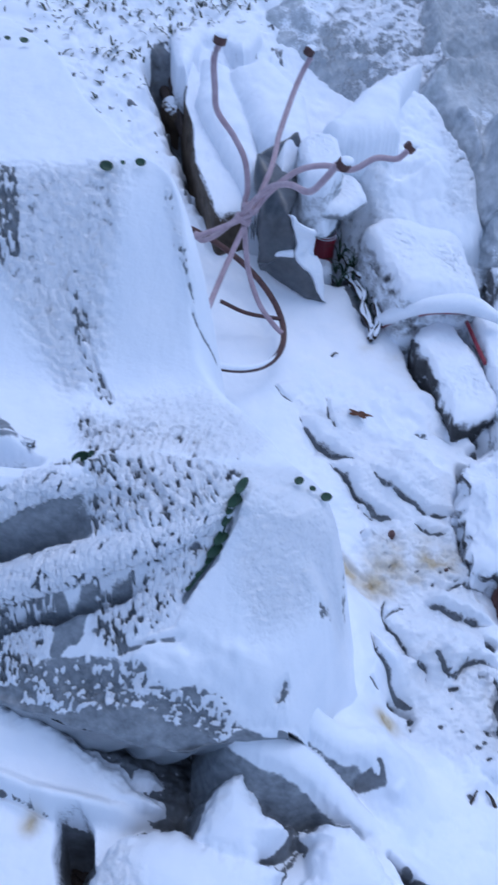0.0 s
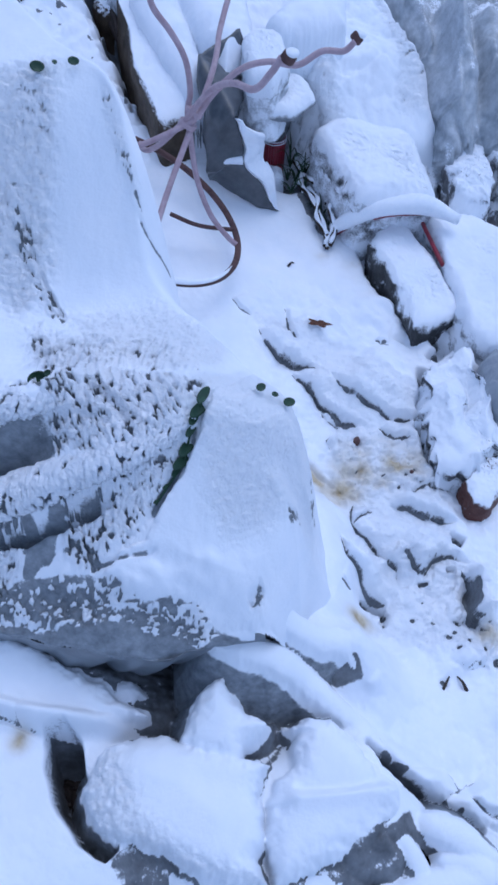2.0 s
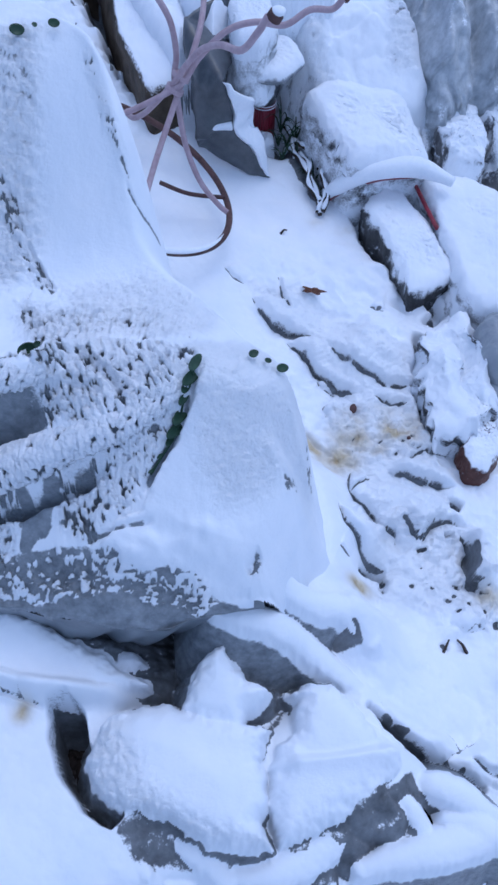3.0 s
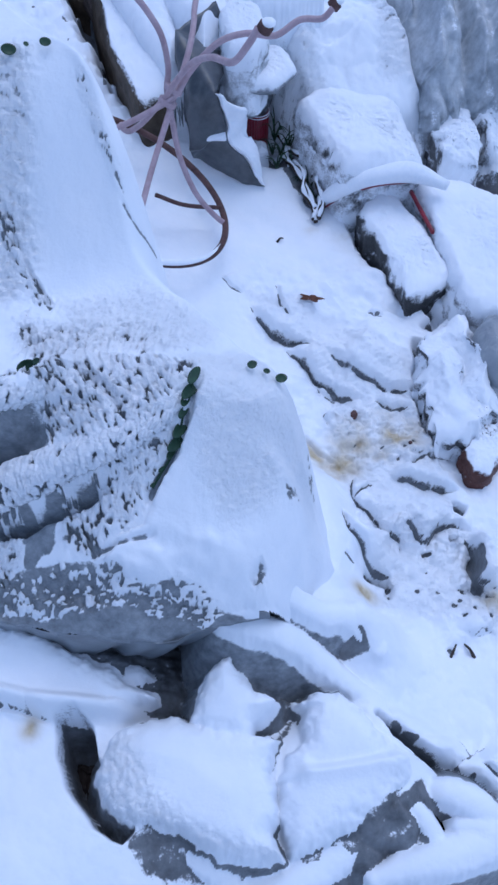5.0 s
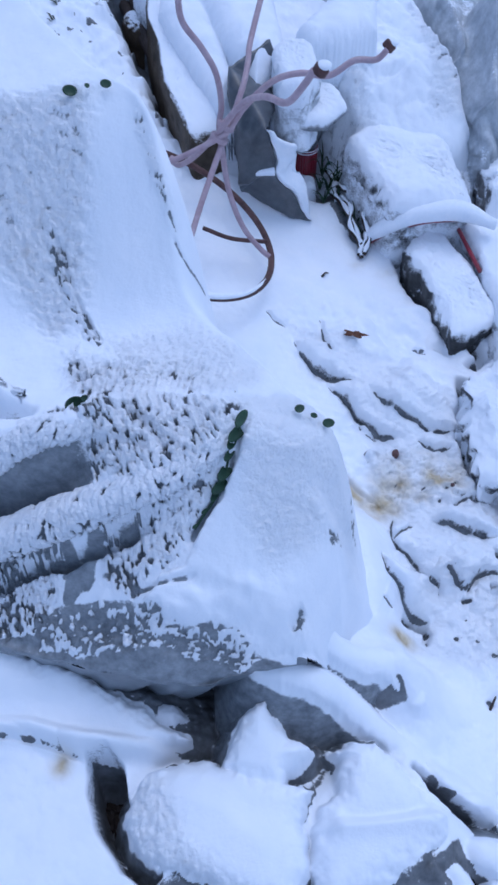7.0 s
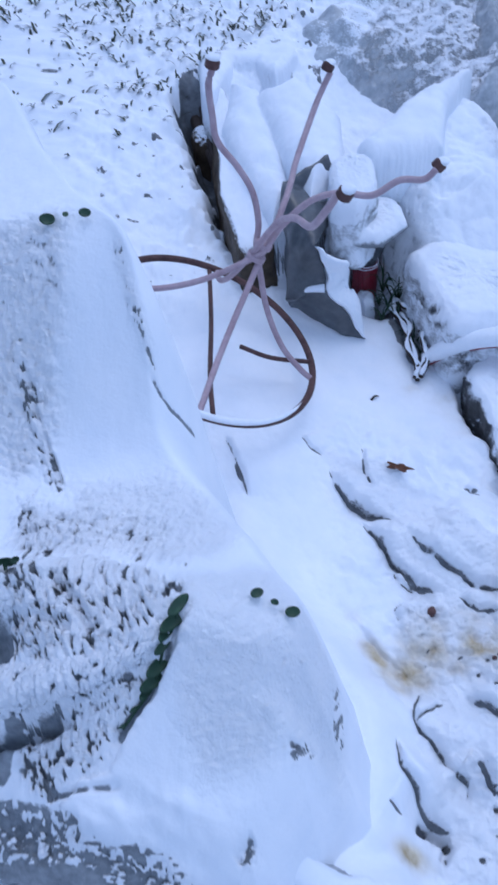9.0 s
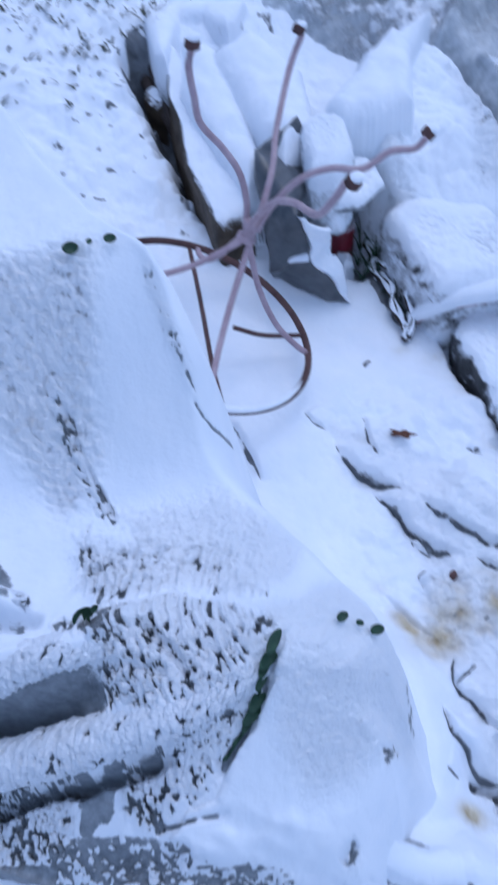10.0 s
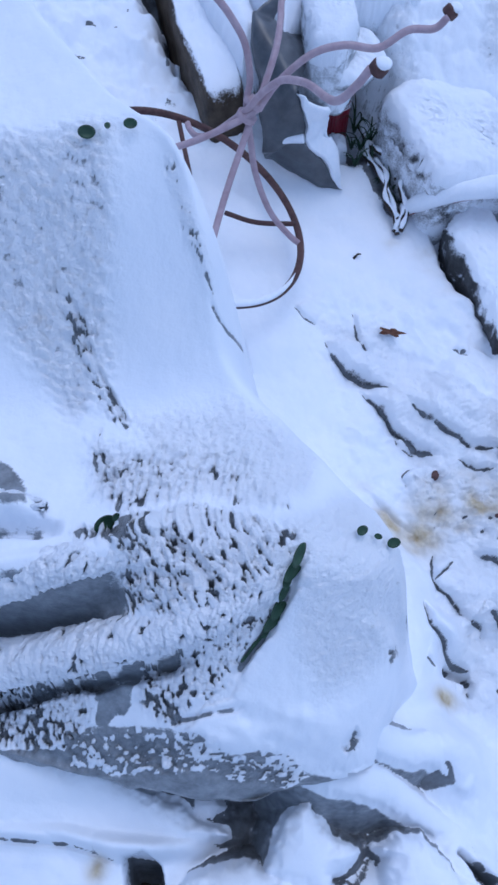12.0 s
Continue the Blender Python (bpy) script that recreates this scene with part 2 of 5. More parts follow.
def mound(x, y):
    """The sheet over the heap: a high back, a saddle and a lower front."""
    top = 0.60 + 0.23 * ease(0.76, 1.0, y) + 0.055 * ease(0.98, 1.25, y) + 0.06 * np.exp(-((y - 0.57) / 0.07) ** 2)
    top = top - 0.85 * np.clip(0.53 - y, 0, 1)
    top = top - 0.48 * np.clip(x - 0.03, 0, 1) - 0.55 * np.clip(-0.09 - x, 0, 0.25) * ease(0.66, 0.45, y) - 0.10 * np.clip(-0.14 - x, 0, 1) * ease(0.75, 0.9, y)
    d = inside(x, y, MOUND)
    front = ease(0.52, 0.44, y) * ease(0.19, 0.09, x)
    side = 0.155 - 0.045 * ease(0.80, 0.95, y) - 0.035 * ease(0.53, 0.48, y)
    side = side + (0.06 - side) * front
    k = np.clip(d / side, 0, 1)
    k = k * k * (3 - 2 * k) * (1 - front) + np.sin(k * math.pi / 2) * front
    low = slope(x, y) - 0.02 + 0.09 * ease(0.60, 0.46, y) * ease(0.05, 0.12, x)
    low = low + (0.40 - low) * front + np.minimum(d, 0) * 3.0
    return low + (top - low) * k


def height(x, y):
    return np.maximum(slope(x, y), mound(x, y))


# -- end of relief


# ---- materials ----
def nodes_of(name):
    mat = bpy.data.materials.new(name)
    mat.use_nodes = True
    return mat, mat.node_tree.nodes, mat.node_tree.links


def noise_node(n, l, scale, detail=4.0, rough_=0.6, coord="Object", stretch=None):
    tc = n.new("ShaderNodeTexCoord")
    out = tc.outputs[coord]
    if stretch:
        mp = n.new("ShaderNodeMapping")
        mp.inputs["Scale"].default_value = stretch
        l.new(out, mp.inputs[0])
        out = mp.outputs[0]
    t = n.new("ShaderNodeTexNoise")
    t.inputs["Scale"].default_value, t.inputs["Detail"].default_value, t.inputs["Roughness"].default_value = scale, detail, rough_
    l.new(out, t.inputs["Vector"])
    return t.outputs["Fac"]


def arith(n, l, op, a, b=None, clamp=False):
    m = n.new("ShaderNodeMath")
    m.operation, m.use_clamp = op, clamp
    for k, v in enumerate((a, b)):
        if v is None:
            continue
        if isinstance(v, (int, float)):
            m.inputs[k].default_value = v
        else:
            l.new(v, m.inputs[k])
    return m.outputs[0]


def ramp(n, l, fac, stops):
    r = n.new("ShaderNodeValToRGB")
    e = r.color_ramp.elements
    while len(e) < len(stops):
        e.new(0.5)
    for k, (p, c) in zip(e, stops):
        k.position, k.color = p, (*c, 1)
    l.new(fac, r.inputs[0])
    return r.outputs[0]


def blend(n, l, fac, a, b):
    m = n.new("ShaderNodeMix")
    m.data_type = "RGBA"
    l.new(fac, m.inputs["Factor"])
    for k, v in (("A", a), ("B", b)):
        s = [q for q in m.inputs if q.name == k and q.type == "RGBA"][0]
        if isinstance(v, tuple):
            s.default_value = (*v, 1)
        else:
            l.new(v, s)
    return [q for q in m.outputs if q.type == "RGBA"][0]


SNOW = ((0.78, 0.82, 0.88), (0.86, 0.88, 0.92))
DIRT = ((0.34, 0.26, 0.16), (0.12, 0.08, 0.035))


def snowy(name, dark, light, lay=0.45, soft=0.30, base_rough=0.6, scale=30.0, masked=False, patchy=0.7, grit=0.35, steep=1.0, speck=0.7):
    """A surface of its own colours under snow that stays where it is level enough."""
    mat, n, l = nodes_of(name)
    p = n["Principled BSDF"]
    wide, fine, tiny = noise_node(n, l, 9, 4), noise_node(n, l, scale, 6, 0.65), noise_node(n, l, 220, 4, 0.7)
    geo = n.new("ShaderNodeNewGeometry")
    sep = n.new("ShaderNodeSeparateXYZ")
    l.new(geo.outputs["Normal"], sep.inputs[0])
    level = arith(n, l, "ADD", arith(n, l, "MULTIPLY", sep.outputs["Z"], steep), 1.0 - steep)
    flake = arith(n, l, "ADD", arith(n, l, "SUBTRACT", fine, 0.5), arith(n, l, "MULTIPLY", arith(n, l, "SUBTRACT", tiny, 0.5), 1.3))
    if masked:
        at = n.new("ShaderNodeAttribute")
        at.attribute_name = "bare"
        flake = arith(n, l, "MULTIPLY", flake, arith(n, l, "ADD", arith(n, l, "MULTIPLY", at.outputs["Fac"], speck), patchy))
        cover = arith(n, l, "ADD", arith(n, l, "SUBTRACT", level, arith(n, l, "MULTIPLY", at.outputs["Fac"], 1.15)), flake)
    else:
        cover = arith(n, l, "ADD", level, arith(n, l, "MULTIPLY", flake, patchy))
    cover = arith(n, l, "DIVIDE", arith(n, l, "SUBTRACT", cover, lay), soft, True)
    own = ramp(n, l, fine, [(0.3, dark), (0.7, light)])
    white = ramp(n, l, wide, [(0.3, SNOW[0]), (0.7, SNOW[1])])
    if masked:
        st = n.new("ShaderNodeAttribute")
        st.attribute_name = "stain"
        white = blend(n, l, arith(n, l, "MULTIPLY", st.outputs["Fac"], 1.0, True), white, ramp(n, l, fine, [(0.35, (0.40, 0.32, 0.19)), (0.7, (0.66, 0.60, 0.46))]))
    l.new(blend(n, l, cover, own, white), p.inputs["Base Color"])
    mr = n.new("ShaderNodeMapRange")
    mr.inputs["To Min"].default_value, mr.inputs["To Max"].default_value = base_rough, 0.9
    l.new(cover, mr.inputs[0])
    l.new(mr.outputs[0], p.inputs["Roughness"])
    p.inputs["Specular IOR Level"].default_value = 0.3
    b = n.new("ShaderNodeBump")
    b.inputs["Strength"].default_value, b.inputs["Distance"].default_value = grit, 0.006
    l.new(arith(n, l, "ADD", arith(n, l, "ADD", fine, arith(n, l, "MULTIPLY", tiny, 0.5)), arith(n, l, "MULTIPLY", cover, 0.5)), b.inputs["Height"])
    if masked:
        ri = n.new("ShaderNodeAttribute")
        ri.attribute_name = "rime"
        l.new(arith(n, l, "ADD", arith(n, l, "MULTIPLY", ri.outputs["Fac"], 0.75), 0.25), b.inputs["Strength"])
    l.new(b.outputs[0], p.inputs["Normal"])
    return mat


def plain(name, dark, light, rough_=0.6, scale=40.0, metal=0.0, bump=0.2, stretch=None):
    mat, n, l = nodes_of(name)
    p = n["Principled BSDF"]
    f = noise_node(n, l, scale, 6, 0.65, stretch=stretch)
    w = noise_node(n, l, scale * 0.2, 3)
    l.new(ramp(n, l, arith(n, l, "ADD", arith(n, l, "MULTIPLY", f, 0.6), arith(n, l, "MULTIPLY", w, 0.4)), [(0.35, dark), (0.65, light)]), p.inputs["Base Color"])
    p.inputs["Roughness"].default_value, p.inputs["Metallic"].default_value = rough_, metal
    b = n.new("ShaderNodeBump")
    b.inputs["Strength"].default_value, b.inputs["Distance"].default_value = bump, 0.003
    l.new(f, b.inputs["Height"])
    l.new(b.outputs[0], p.inputs["Normal"])
    return mat


GROUND = snowy("snow over soil and painted shade", (0.08, 0.085, 0.093), (0.22, 0.235, 0.255), lay=-0.05, masked=True, patchy=0.3, soft=0.16, speck=0.4)
SHEET = snowy("snow over grey sheeting", (0.14, 0.155, 0.175), (0.30, 0.325, 0.355), lay=0.15, masked=True, patchy=0.3, base_rough=0.35, scale=70, grit=0.6, steep=0.45)
HEM = plain("bare grey sheeting", (0.12, 0.132, 0.15), (0.26, 0.285, 0.315), 0.35, 22)
FILM = snowy("frosted clear sheeting", (0.32, 0.345, 0.375), (0.58, 0.61, 0.64), lay=0.42, masked=True, patchy=1.6, base_rough=0.3, scale=45)
STONE = snowy("snow over stone", (0.10, 0.10, 0.105), (0.24, 0.24, 0.25), lay=0.1)
CARTON = snowy("snow over dark boxes", (0.03, 0.03, 0.033), (0.10, 0.10, 0.105), lay=-0.20, patchy=0.5, soft=0.35)
RUBBISH = snowy("snow over grey bags", (0.16, 0.175, 0.19), (0.30, 0.32, 0.345), lay=-0.14, base_rough=0.35, grit=0.6, patchy=0.35)
RUBBLE = snowy("snow over dark rubble", (0.03, 0.032, 0.036), (0.10, 0.105, 0.115), lay=-0.10, patchy=0.7)
BLOCK = snowy("snow over dark block", (0.02, 0.021, 0.023), (0.075, 0.077, 0.08), lay=0.16, patchy=0.45)
TIMBER = snowy("snow over rotten wood", (0.025, 0.018, 0.012), (0.10, 0.075, 0.05), lay=0.4)
POT = snowy("snow over brown clay", (0.05, 0.02, 0.016), (0.14, 0.06, 0.045), lay=0.3)
GREYPLASTIC = plain("grey translucent plastic", (0.22, 0.24, 0.27), (0.36, 0.39, 0.42), 0.35, 12)
BAG = plain("dark grey plastic", (0.045, 0.05, 0.058), (0.12, 0.13, 0.145), 0.3, 25)
PAINT = plain("faded pink paint", (0.30, 0.21, 0.235), (0.44, 0.345, 0.38), 0.5, 60)
RUST = plain("brown rust", (0.045, 0.022, 0.022), (0.115, 0.06, 0.052), 0.8, 90)
RED = plain("red print", (0.15, 0.010, 0.022), (0.27, 0.016, 0.035), 0.4, 30)
WHITE = plain("fresh snow", SNOW[0], SNOW[1], 0.9, 120, bump=0.5)
LEAF = plain("evergreen leaf", (0.008, 0.030, 0.015), (0.022, 0.065, 0.028), 0.5, 80)
DRY = plain("dry leaf", (0.06, 0.022, 0.012), (0.17, 0.065, 0.03), 0.7, 120)
BARK = plain("wet dark wood", (0.014, 0.010, 0.009), (0.05, 0.034, 0.028), 0.75, 40, bump=0.8)
GRASS = plain("frozen grass", (0.02, 0.028, 0.02), (0.09, 0.10, 0.07), 0.7, 30)


# ---- makers ----
def part(name, bm, material, parent=None, label=""):
    """Links a bmesh as one mesh object, under a thing or on its own."""
    me = bpy.data.meshes.new(name)
    bmesh.ops.recalc_face_normals(bm, faces=bm.faces)
    bm.to_mesh(me)
    bm.free()
    for f in me.polygons:
        f.use_smooth = True
    me.materials.append(material)
    ob = new(name, me)
    ob.parent = parent
    if label:
        ob["label"] = label
    return ob


def base(name, x, y, z, label, category, group=""):
    ob = new(name)
    ob.location = (x, y, z)
    ob.empty_display_size = 0.02
    return tagged(ob, label, category, group)


def sheet(name, rel, material, keep=None, picked=None):
    """A mesh from a relief, with its bare and stained shares."""
    h, w = rel.x.shape
    me = bpy.data.meshes.new(name)
    co = np.stack([rel.x, rel.y, rel.z], -1).reshape(-1, 3)
    idx = np.arange(h * w).reshape(h, w)
    quads = np.stack([idx[:-1, :-1], idx[:-1, 1:], idx[1:, 1:], idx[1:, :-1]], -1).reshape(-1, 4)
    if picked is not None:
        keep = picked
    if keep is not None:
        k = picked[:-1, :-1] if picked is not None else keep[:-1, :-1] | keep[1:, 1:] | keep[:-1, 1:] | keep[1:, :-1]
        quads = quads[k.ravel()]
        used = np.unique(quads)
        table = np.zeros(h * w, int)
        table[used] = np.arange(len(used))
        quads, co = table[quads], co[used]
    else:
        used = np.arange(h * w)
    me.vertices.add(len(co))
    me.vertices.foreach_set("co", co.ravel())
    me.loops.add(quads.size)
    me.loops.foreach_set("vertex_index", quads.ravel())
    me.polygons.add(len(quads))
    me.polygons.foreach_set("loop_start", np.arange(0, quads.size, 4))
    me.polygons.foreach_set("use_smooth", np.ones(len(quads), bool))
    me.update(calc_edges=True)
    for key, v in (("bare", rel.bare), ("stain", rel.stain), ("rime", rel.rime)):
        me.attributes.new(key, "FLOAT", "POINT").data.foreach_set("value", v.ravel()[used].astype(np.float32))
    me.materials.append(material)
    return new(name, me)


def tube(pts, radius, sides=10, steps=8, closed=False, bm=None):
    """A swept rod; radius is a number or a function of the share of its length."""
    bm = bm or bmesh.new()
    line = through_points(pts, steps)
    rings = []
    up = Vector((0.31, 0.2, 0.93))
    for k, c in enumerate(line):
        d = (line[min(k + 1, len(line) - 1)] - line[max(k - 1, 0)]).normalized()
        a = d.cross(up).normalized()
        b = a.cross(d)
        r = radius(k / (len(line) - 1)) if callable(radius) else radius
        rings.append([bm.verts.new(c + (a * math.cos(q) + b * math.sin(q)) * r) for q in (2 * math.pi * s / sides for s in range(sides))])
    for r, q in zip(rings, rings[1:]):
        for s in range(sides):
            bm.faces.new((r[s], r[(s + 1) % sides], q[(s + 1) % sides], q[s]))
    for r in (rings[0], rings[-1]):
        bm.faces.new(r)
    return bm


def ruck(p, much, seed=0):
    """The point moved by noise of three sizes."""
    o = Vector()
    for freq, share in ((11, 1.5), (38, 0.42), (130, 0.16)):
        q = p * freq + Vector((seed * 7.3, 0, 0))
        o += share * Vector((noise.noise(q), noise.noise(q + Vector((9, 0, 0))), noise.noise(q + Vector((0, 9, 0)))))
    return p + o * much


def crumbs(p, much):
    """The point moved as crumbly snow is: small lumps that come in patches."""
    where = max(0.15, 0.4 + noise.noise(p * 16 + Vector((3, 1, 8))))
    a, b = p * 70, p * 190
    return p + Vector((noise.noise(a), noise.noise(a + Vector((9, 0, 0))), noise.noise(a + Vector((0, 9, 0))))) * 0.0032 * where * much + \
        Vector((noise.noise(b), noise.noise(b + Vector((9, 0, 0))), noise.noise(b + Vector((0, 9, 0))))) * 0.0024 * where * much


def boulder(outline, low, top, lean=(0, 0), edge=0.02, rugged=0.006, seed=0, belly=0.0, flare=0.12, sides=170, rings=36, soften=8, crumb=1.0, melt=0, ragged=0.0, folds=()):
    """A block of any outline with a leaning, softly rounded top and sides that go down to its foot."""
    c = np.mean(outline, axis=0)
    n = len(outline)
    seg = [np.hypot(outline[(k + 1) % n][0] - outline[k][0], outline[(k + 1) % n][1] - outline[k][1]) for k in range(n)]
    total, ring, k, gone = sum(seg), [], 0, 0.0
    for q in range(sides):
        want = total * q / sides
        while want > gone + seg[k]:
            gone += seg[k]
            k += 1
        f = (want - gone) / seg[k]
        a, b = outline[k], outline[(k + 1) % n]
        ring.append((a[0] + (b[0] - a[0]) * f, a[1] + (b[1] - a[1]) * f))
    ring = np.array(ring)
    for _ in range(soften):
        ring = (np.roll(ring, 1, 0) + 2 * ring + np.roll(ring, -1, 0)) / 4
    reach = np.hypot(*(ring - c).T).mean()
    bite = ragged * (rough(ring[:, 0], ring[:, 1], 0.03, 40 + seed, 2) + 1.2 * rough(ring[:, 0], ring[:, 1], 0.010, 50 + seed, 2))
    away = (ring - c) / np.hypot(*(ring - c).T)[:, None]
    bm = bmesh.new()
    rows = []
    for s in np.linspace(0, 1, rings)[1:]:
        d = (1 - s) * reach
        drop = edge * (1 - math.sqrt(max(0, 1 - (1 - min(d / edge, 1)) ** 2)))
        xy = c + (ring - c) * s + away * (bite * s ** 24)[:, None]
        level = top + (xy - c) @ np.array(lean) - drop
        for line, high, width in folds:
            off, share = strand(xy[:, 0], xy[:, 1], line)
            level = level + high * np.exp(-np.abs(off / width) ** 1.4) * ease(-0.01, 0.15, share) * ease(1.01, 0.85, share)
        rows.append((xy, level))
    foot = max(4, rings // 2)
    for s in np.linspace(0, 1, foot)[1:]:
        xy = c + (ring - c) * (1 + belly * math.sin(s * math.pi) + flare * s) + away * (bite * (1 - s))[:, None]
        z = rows[rings - 2][1] * (1 - s) + low * s
        rows.append((xy, z))
    mesh_rows = []
    for xy, z in rows:
        row = []
        for (x, y), h in zip(xy, z):
            row.append(bm.verts.new(ruck(Vector((x, y, h)), rugged, seed)))
        mesh_rows.append(row)
    mid = bm.verts.new(ruck(Vector((c[0], c[1], top)), rugged, seed))
    for s in range(sides):
        bm.faces.new((mid, mesh_rows[0][s], mesh_rows[0][(s + 1) % sides]))
    for a, b in zip(mesh_rows, mesh_rows[1:]):
        for s in range(sides):
            bm.faces.new((a[s], b[s], b[(s + 1) % sides], a[(s + 1) % sides]))
    bm.faces.new(mesh_rows[-1])
    for _ in range(melt):
        bmesh.ops.smooth_vert(bm, verts=bm.verts, factor=0.5, use_axis_x=True, use_axis_y=True, use_axis_z=True)
    for v in bm.verts:
        v.co = crumbs(v.co, crumb)
    return bm


def snowed_block(name, material, label, category, outline, low, top, group="", **shape):
    """A thing with its body below and the cap of snow that lies on it."""
    x, y = np.mean(outline, axis=0)
    thing = base(name, float(x), float(y), low, label, category, group)
    whole = boulder(outline, low, top, **shape)
    whole.transform(Matrix.Translation((-x, -y, -low)))
    whole.faces.ensure_lookup_table()
    sides = shape.get("sides", 170)
    split = sides * 38
    for piece, wanted in (("body", range(split, len(whole.faces))), ("snow", range(split))):
        bm = whole.copy()
        bm.faces.ensure_lookup_table()
        keep = set(wanted)
        bmesh.ops.delete(bm, geom=[f for k, f in enumerate(bm.faces) if k not in keep], context="FACES")
        part(piece, bm, material, thing, "cap of snow" if piece == "snow" else "")
    whole.free()
    return thing


# ---- ground ----
def largest(mask):
    """The largest connected patch of a mask."""
    left, best = set(zip(*(a.tolist() for a in np.nonzero(mask)))), []
    while left:
        stack, patch = [left.pop()], []
        while stack:
            i, j = stack.pop()
            patch.append((i, j))
            for q in ((i + 1, j), (i - 1, j), (i, j + 1), (i, j - 1)):
                if q in left:
                    left.remove(q)
                    stack.append(q)
        if len(patch) > len(best):
            best = patch
    out = np.zeros(mask.shape, bool)
    if best:
        out[tuple(np.array(best).T)] = True
    return out


def axis(lo, a, b, c, hi, fine, step):
    """Fine steps from a to b, wider ones to c, growing ones outside."""
    out, left, right = list(np.arange(a, b, fine)) + list(np.arange(b, c, step)), [], []
    v, g = a, fine
    while v > lo:
        g *= 1.25
        v -= g
        left.append(v)
    v, g = c, step
    while v < hi:
        right.append(v)
        g *= 1.25
        v += g
    return np.array(left[::-1] + out + right)


def joined(*runs):
    """Runs of positions as one rising row, with no two nearly alike."""
    row = np.unique(np.concatenate(runs))
    return row[np.r_[True, np.diff(row) > 0.0012]]


gx, gy = np.meshgrid(joined(axis(-90, -0.44, -0.28, -0.28, 90, 0.0036, 0.006)[axis(-90, -0.44, -0.28, -0.28, 90, 0.0036, 0.006) < -0.2805], axis(-0.28, -0.28, 0.58, 1.15, 90, 0.0019, 0.006)),
                     joined(axis(-60, -0.1, 0.04, 0.04, 140, 0.003, 0.006)[axis(-60, -0.1, 0.04, 0.04, 140, 0.003, 0.006) < 0.0395], axis(0.04, 0.04, 1.27, 2.9, 140, 0.0019, 0.0045)))
land = Relief(gx, gy, slope(gx, gy))
near = ease(4.0, 2.5, np.hypot(gx, gy - 1))
land.z += near * (0.03 * rough(gx, gy, 0.25, 1, 3) + 0.012 * rough(gx, gy, 0.06, 2, 4))
# raised, lumpy snow in front of the heap
land.knoll(-0.30, 0.22, 0.28, 0.28, 0.19, power=4)
land.knoll(0.20, 0.24, 0.20, 0.17, 0.09, power=3)
land.knoll(0.43, 1.06, 0.09, 0.07, 0.02)
land.knoll(0.40, 0.65, 0.05, 0.05, 0.022, power=3)
land.knoll(0.33, 0.59, 0.035, 0.045, 0.02, 30, power=3)
land.knoll(0.105, 0.385, 0.055, 0.035, 0.10, 20)
land.knoll(0.20, 0.43, 0.09, 0.045, 0.10, -15)
land.knoll(0.25, 0.39, 0.07, 0.06, 0.07, -10)
land.knoll(0.11, 0.15, 0.20, 0.13, 0.06, power=4)
foot = -inside(gx, gy, MOUND)
land.z += 0.11 * ease(0.085, -0.04, foot) ** 1.5 * ease(0.42, 0.50, gy) * ease(1.15, 1.0, gy) * ease(-0.03, 0.04, gx) * (0.8 + 0.2 * ease(0.85, 0.7, gy))
# folds of buried sheeting on the flat ground
land.ledge([(0.178, 1.185), (0.188, 1.155), (0.212, 1.12), (0.25, 1.10), (0.275, 1.085), (0.305, 1.068)], 0.024, wedge=0.017, at=0.72)
land.ledge([(0.246, 1.255), (0.247, 1.20), (0.250, 1.172), (0.262, 1.145)], 0.013, 0.03, wedge=0.004, at=0.6)
land.ledge([(0.12, 1.245), (0.14, 1.225), (0.165, 1.212)], 0.010, 0.03)
land.ledge([(0.235, 1.085), (0.25, 1.062), (0.27, 1.028), (0.296, 0.99), (0.334, 0.953), (0.385, 0.932)], 0.024, wedge=0.012, at=0.72)
land.ledge([(0.315, 1.04), (0.345, 1.01), (0.368, 0.987), (0.402, 0.967), (0.44, 0.947), (0.50, 0.94)], 0.022, wedge=0.006, at=0.75)
land.ledge([(0.296, 0.975), (0.305, 0.957), (0.33, 0.945)], 0.012, 0.02, wedge=0.004, at=0.4)
land.ledge([(0.40, 0.925), (0.435, 0.902), (0.47, 0.90)], 0.014, 0.03)
land.ledge([(0.298, 0.86), (0.290, 0.880), (0.306, 0.895), (0.332, 0.905), (0.36, 0.902)][::-1], 0.016, 0.03, wedge=0.004, at=0.6)
land.ledge([(0.326, 0.738), (0.309, 0.700), (0.313, 0.672), (0.335, 0.652), (0.358, 0.62), (0.382, 0.60), (0.378, 0.565)], 0.018, 0.05)
land.ledge([(0.304, 0.683), (0.329, 0.701), (0.352, 0.726)], 0.014, 0.02)
land.ledge([(0.274, 0.64), (0.276, 0.622), (0.279, 0.597), (0.297, 0.573), (0.312, 0.548), (0.352, 0.534)], 0.024, 0.05)
land.groove([(0.295, 0.532), (0.32, 0.527), (0.347, 0.519)], 0.03, 0.0085, 0.9)
land.groove([(0.345, 0.52), (0.338, 0.505), (0.331, 0.490)], 0.02, 0.006, 0.9)
land.ledge([(0.388, 0.738), (0.42, 0.717), (0.475, 0.696), (0.52, 0.69)], 0.026, 0.05, wedge=0.010, at=0.45)
land.ledge([(0.425, 0.750), (0.46, 0.773), (0.50, 0.778)], 0.018, 0.04, wedge=0.003)
land.groove([(0.488, 0.653), (0.50, 0.652), (0.513, 0.642)], 0.035, 0.010, 0.7)
land.ledge([(0.395, 0.625), (0.411, 0.593), (0.418, 0.583)], 0.014, 0.03)
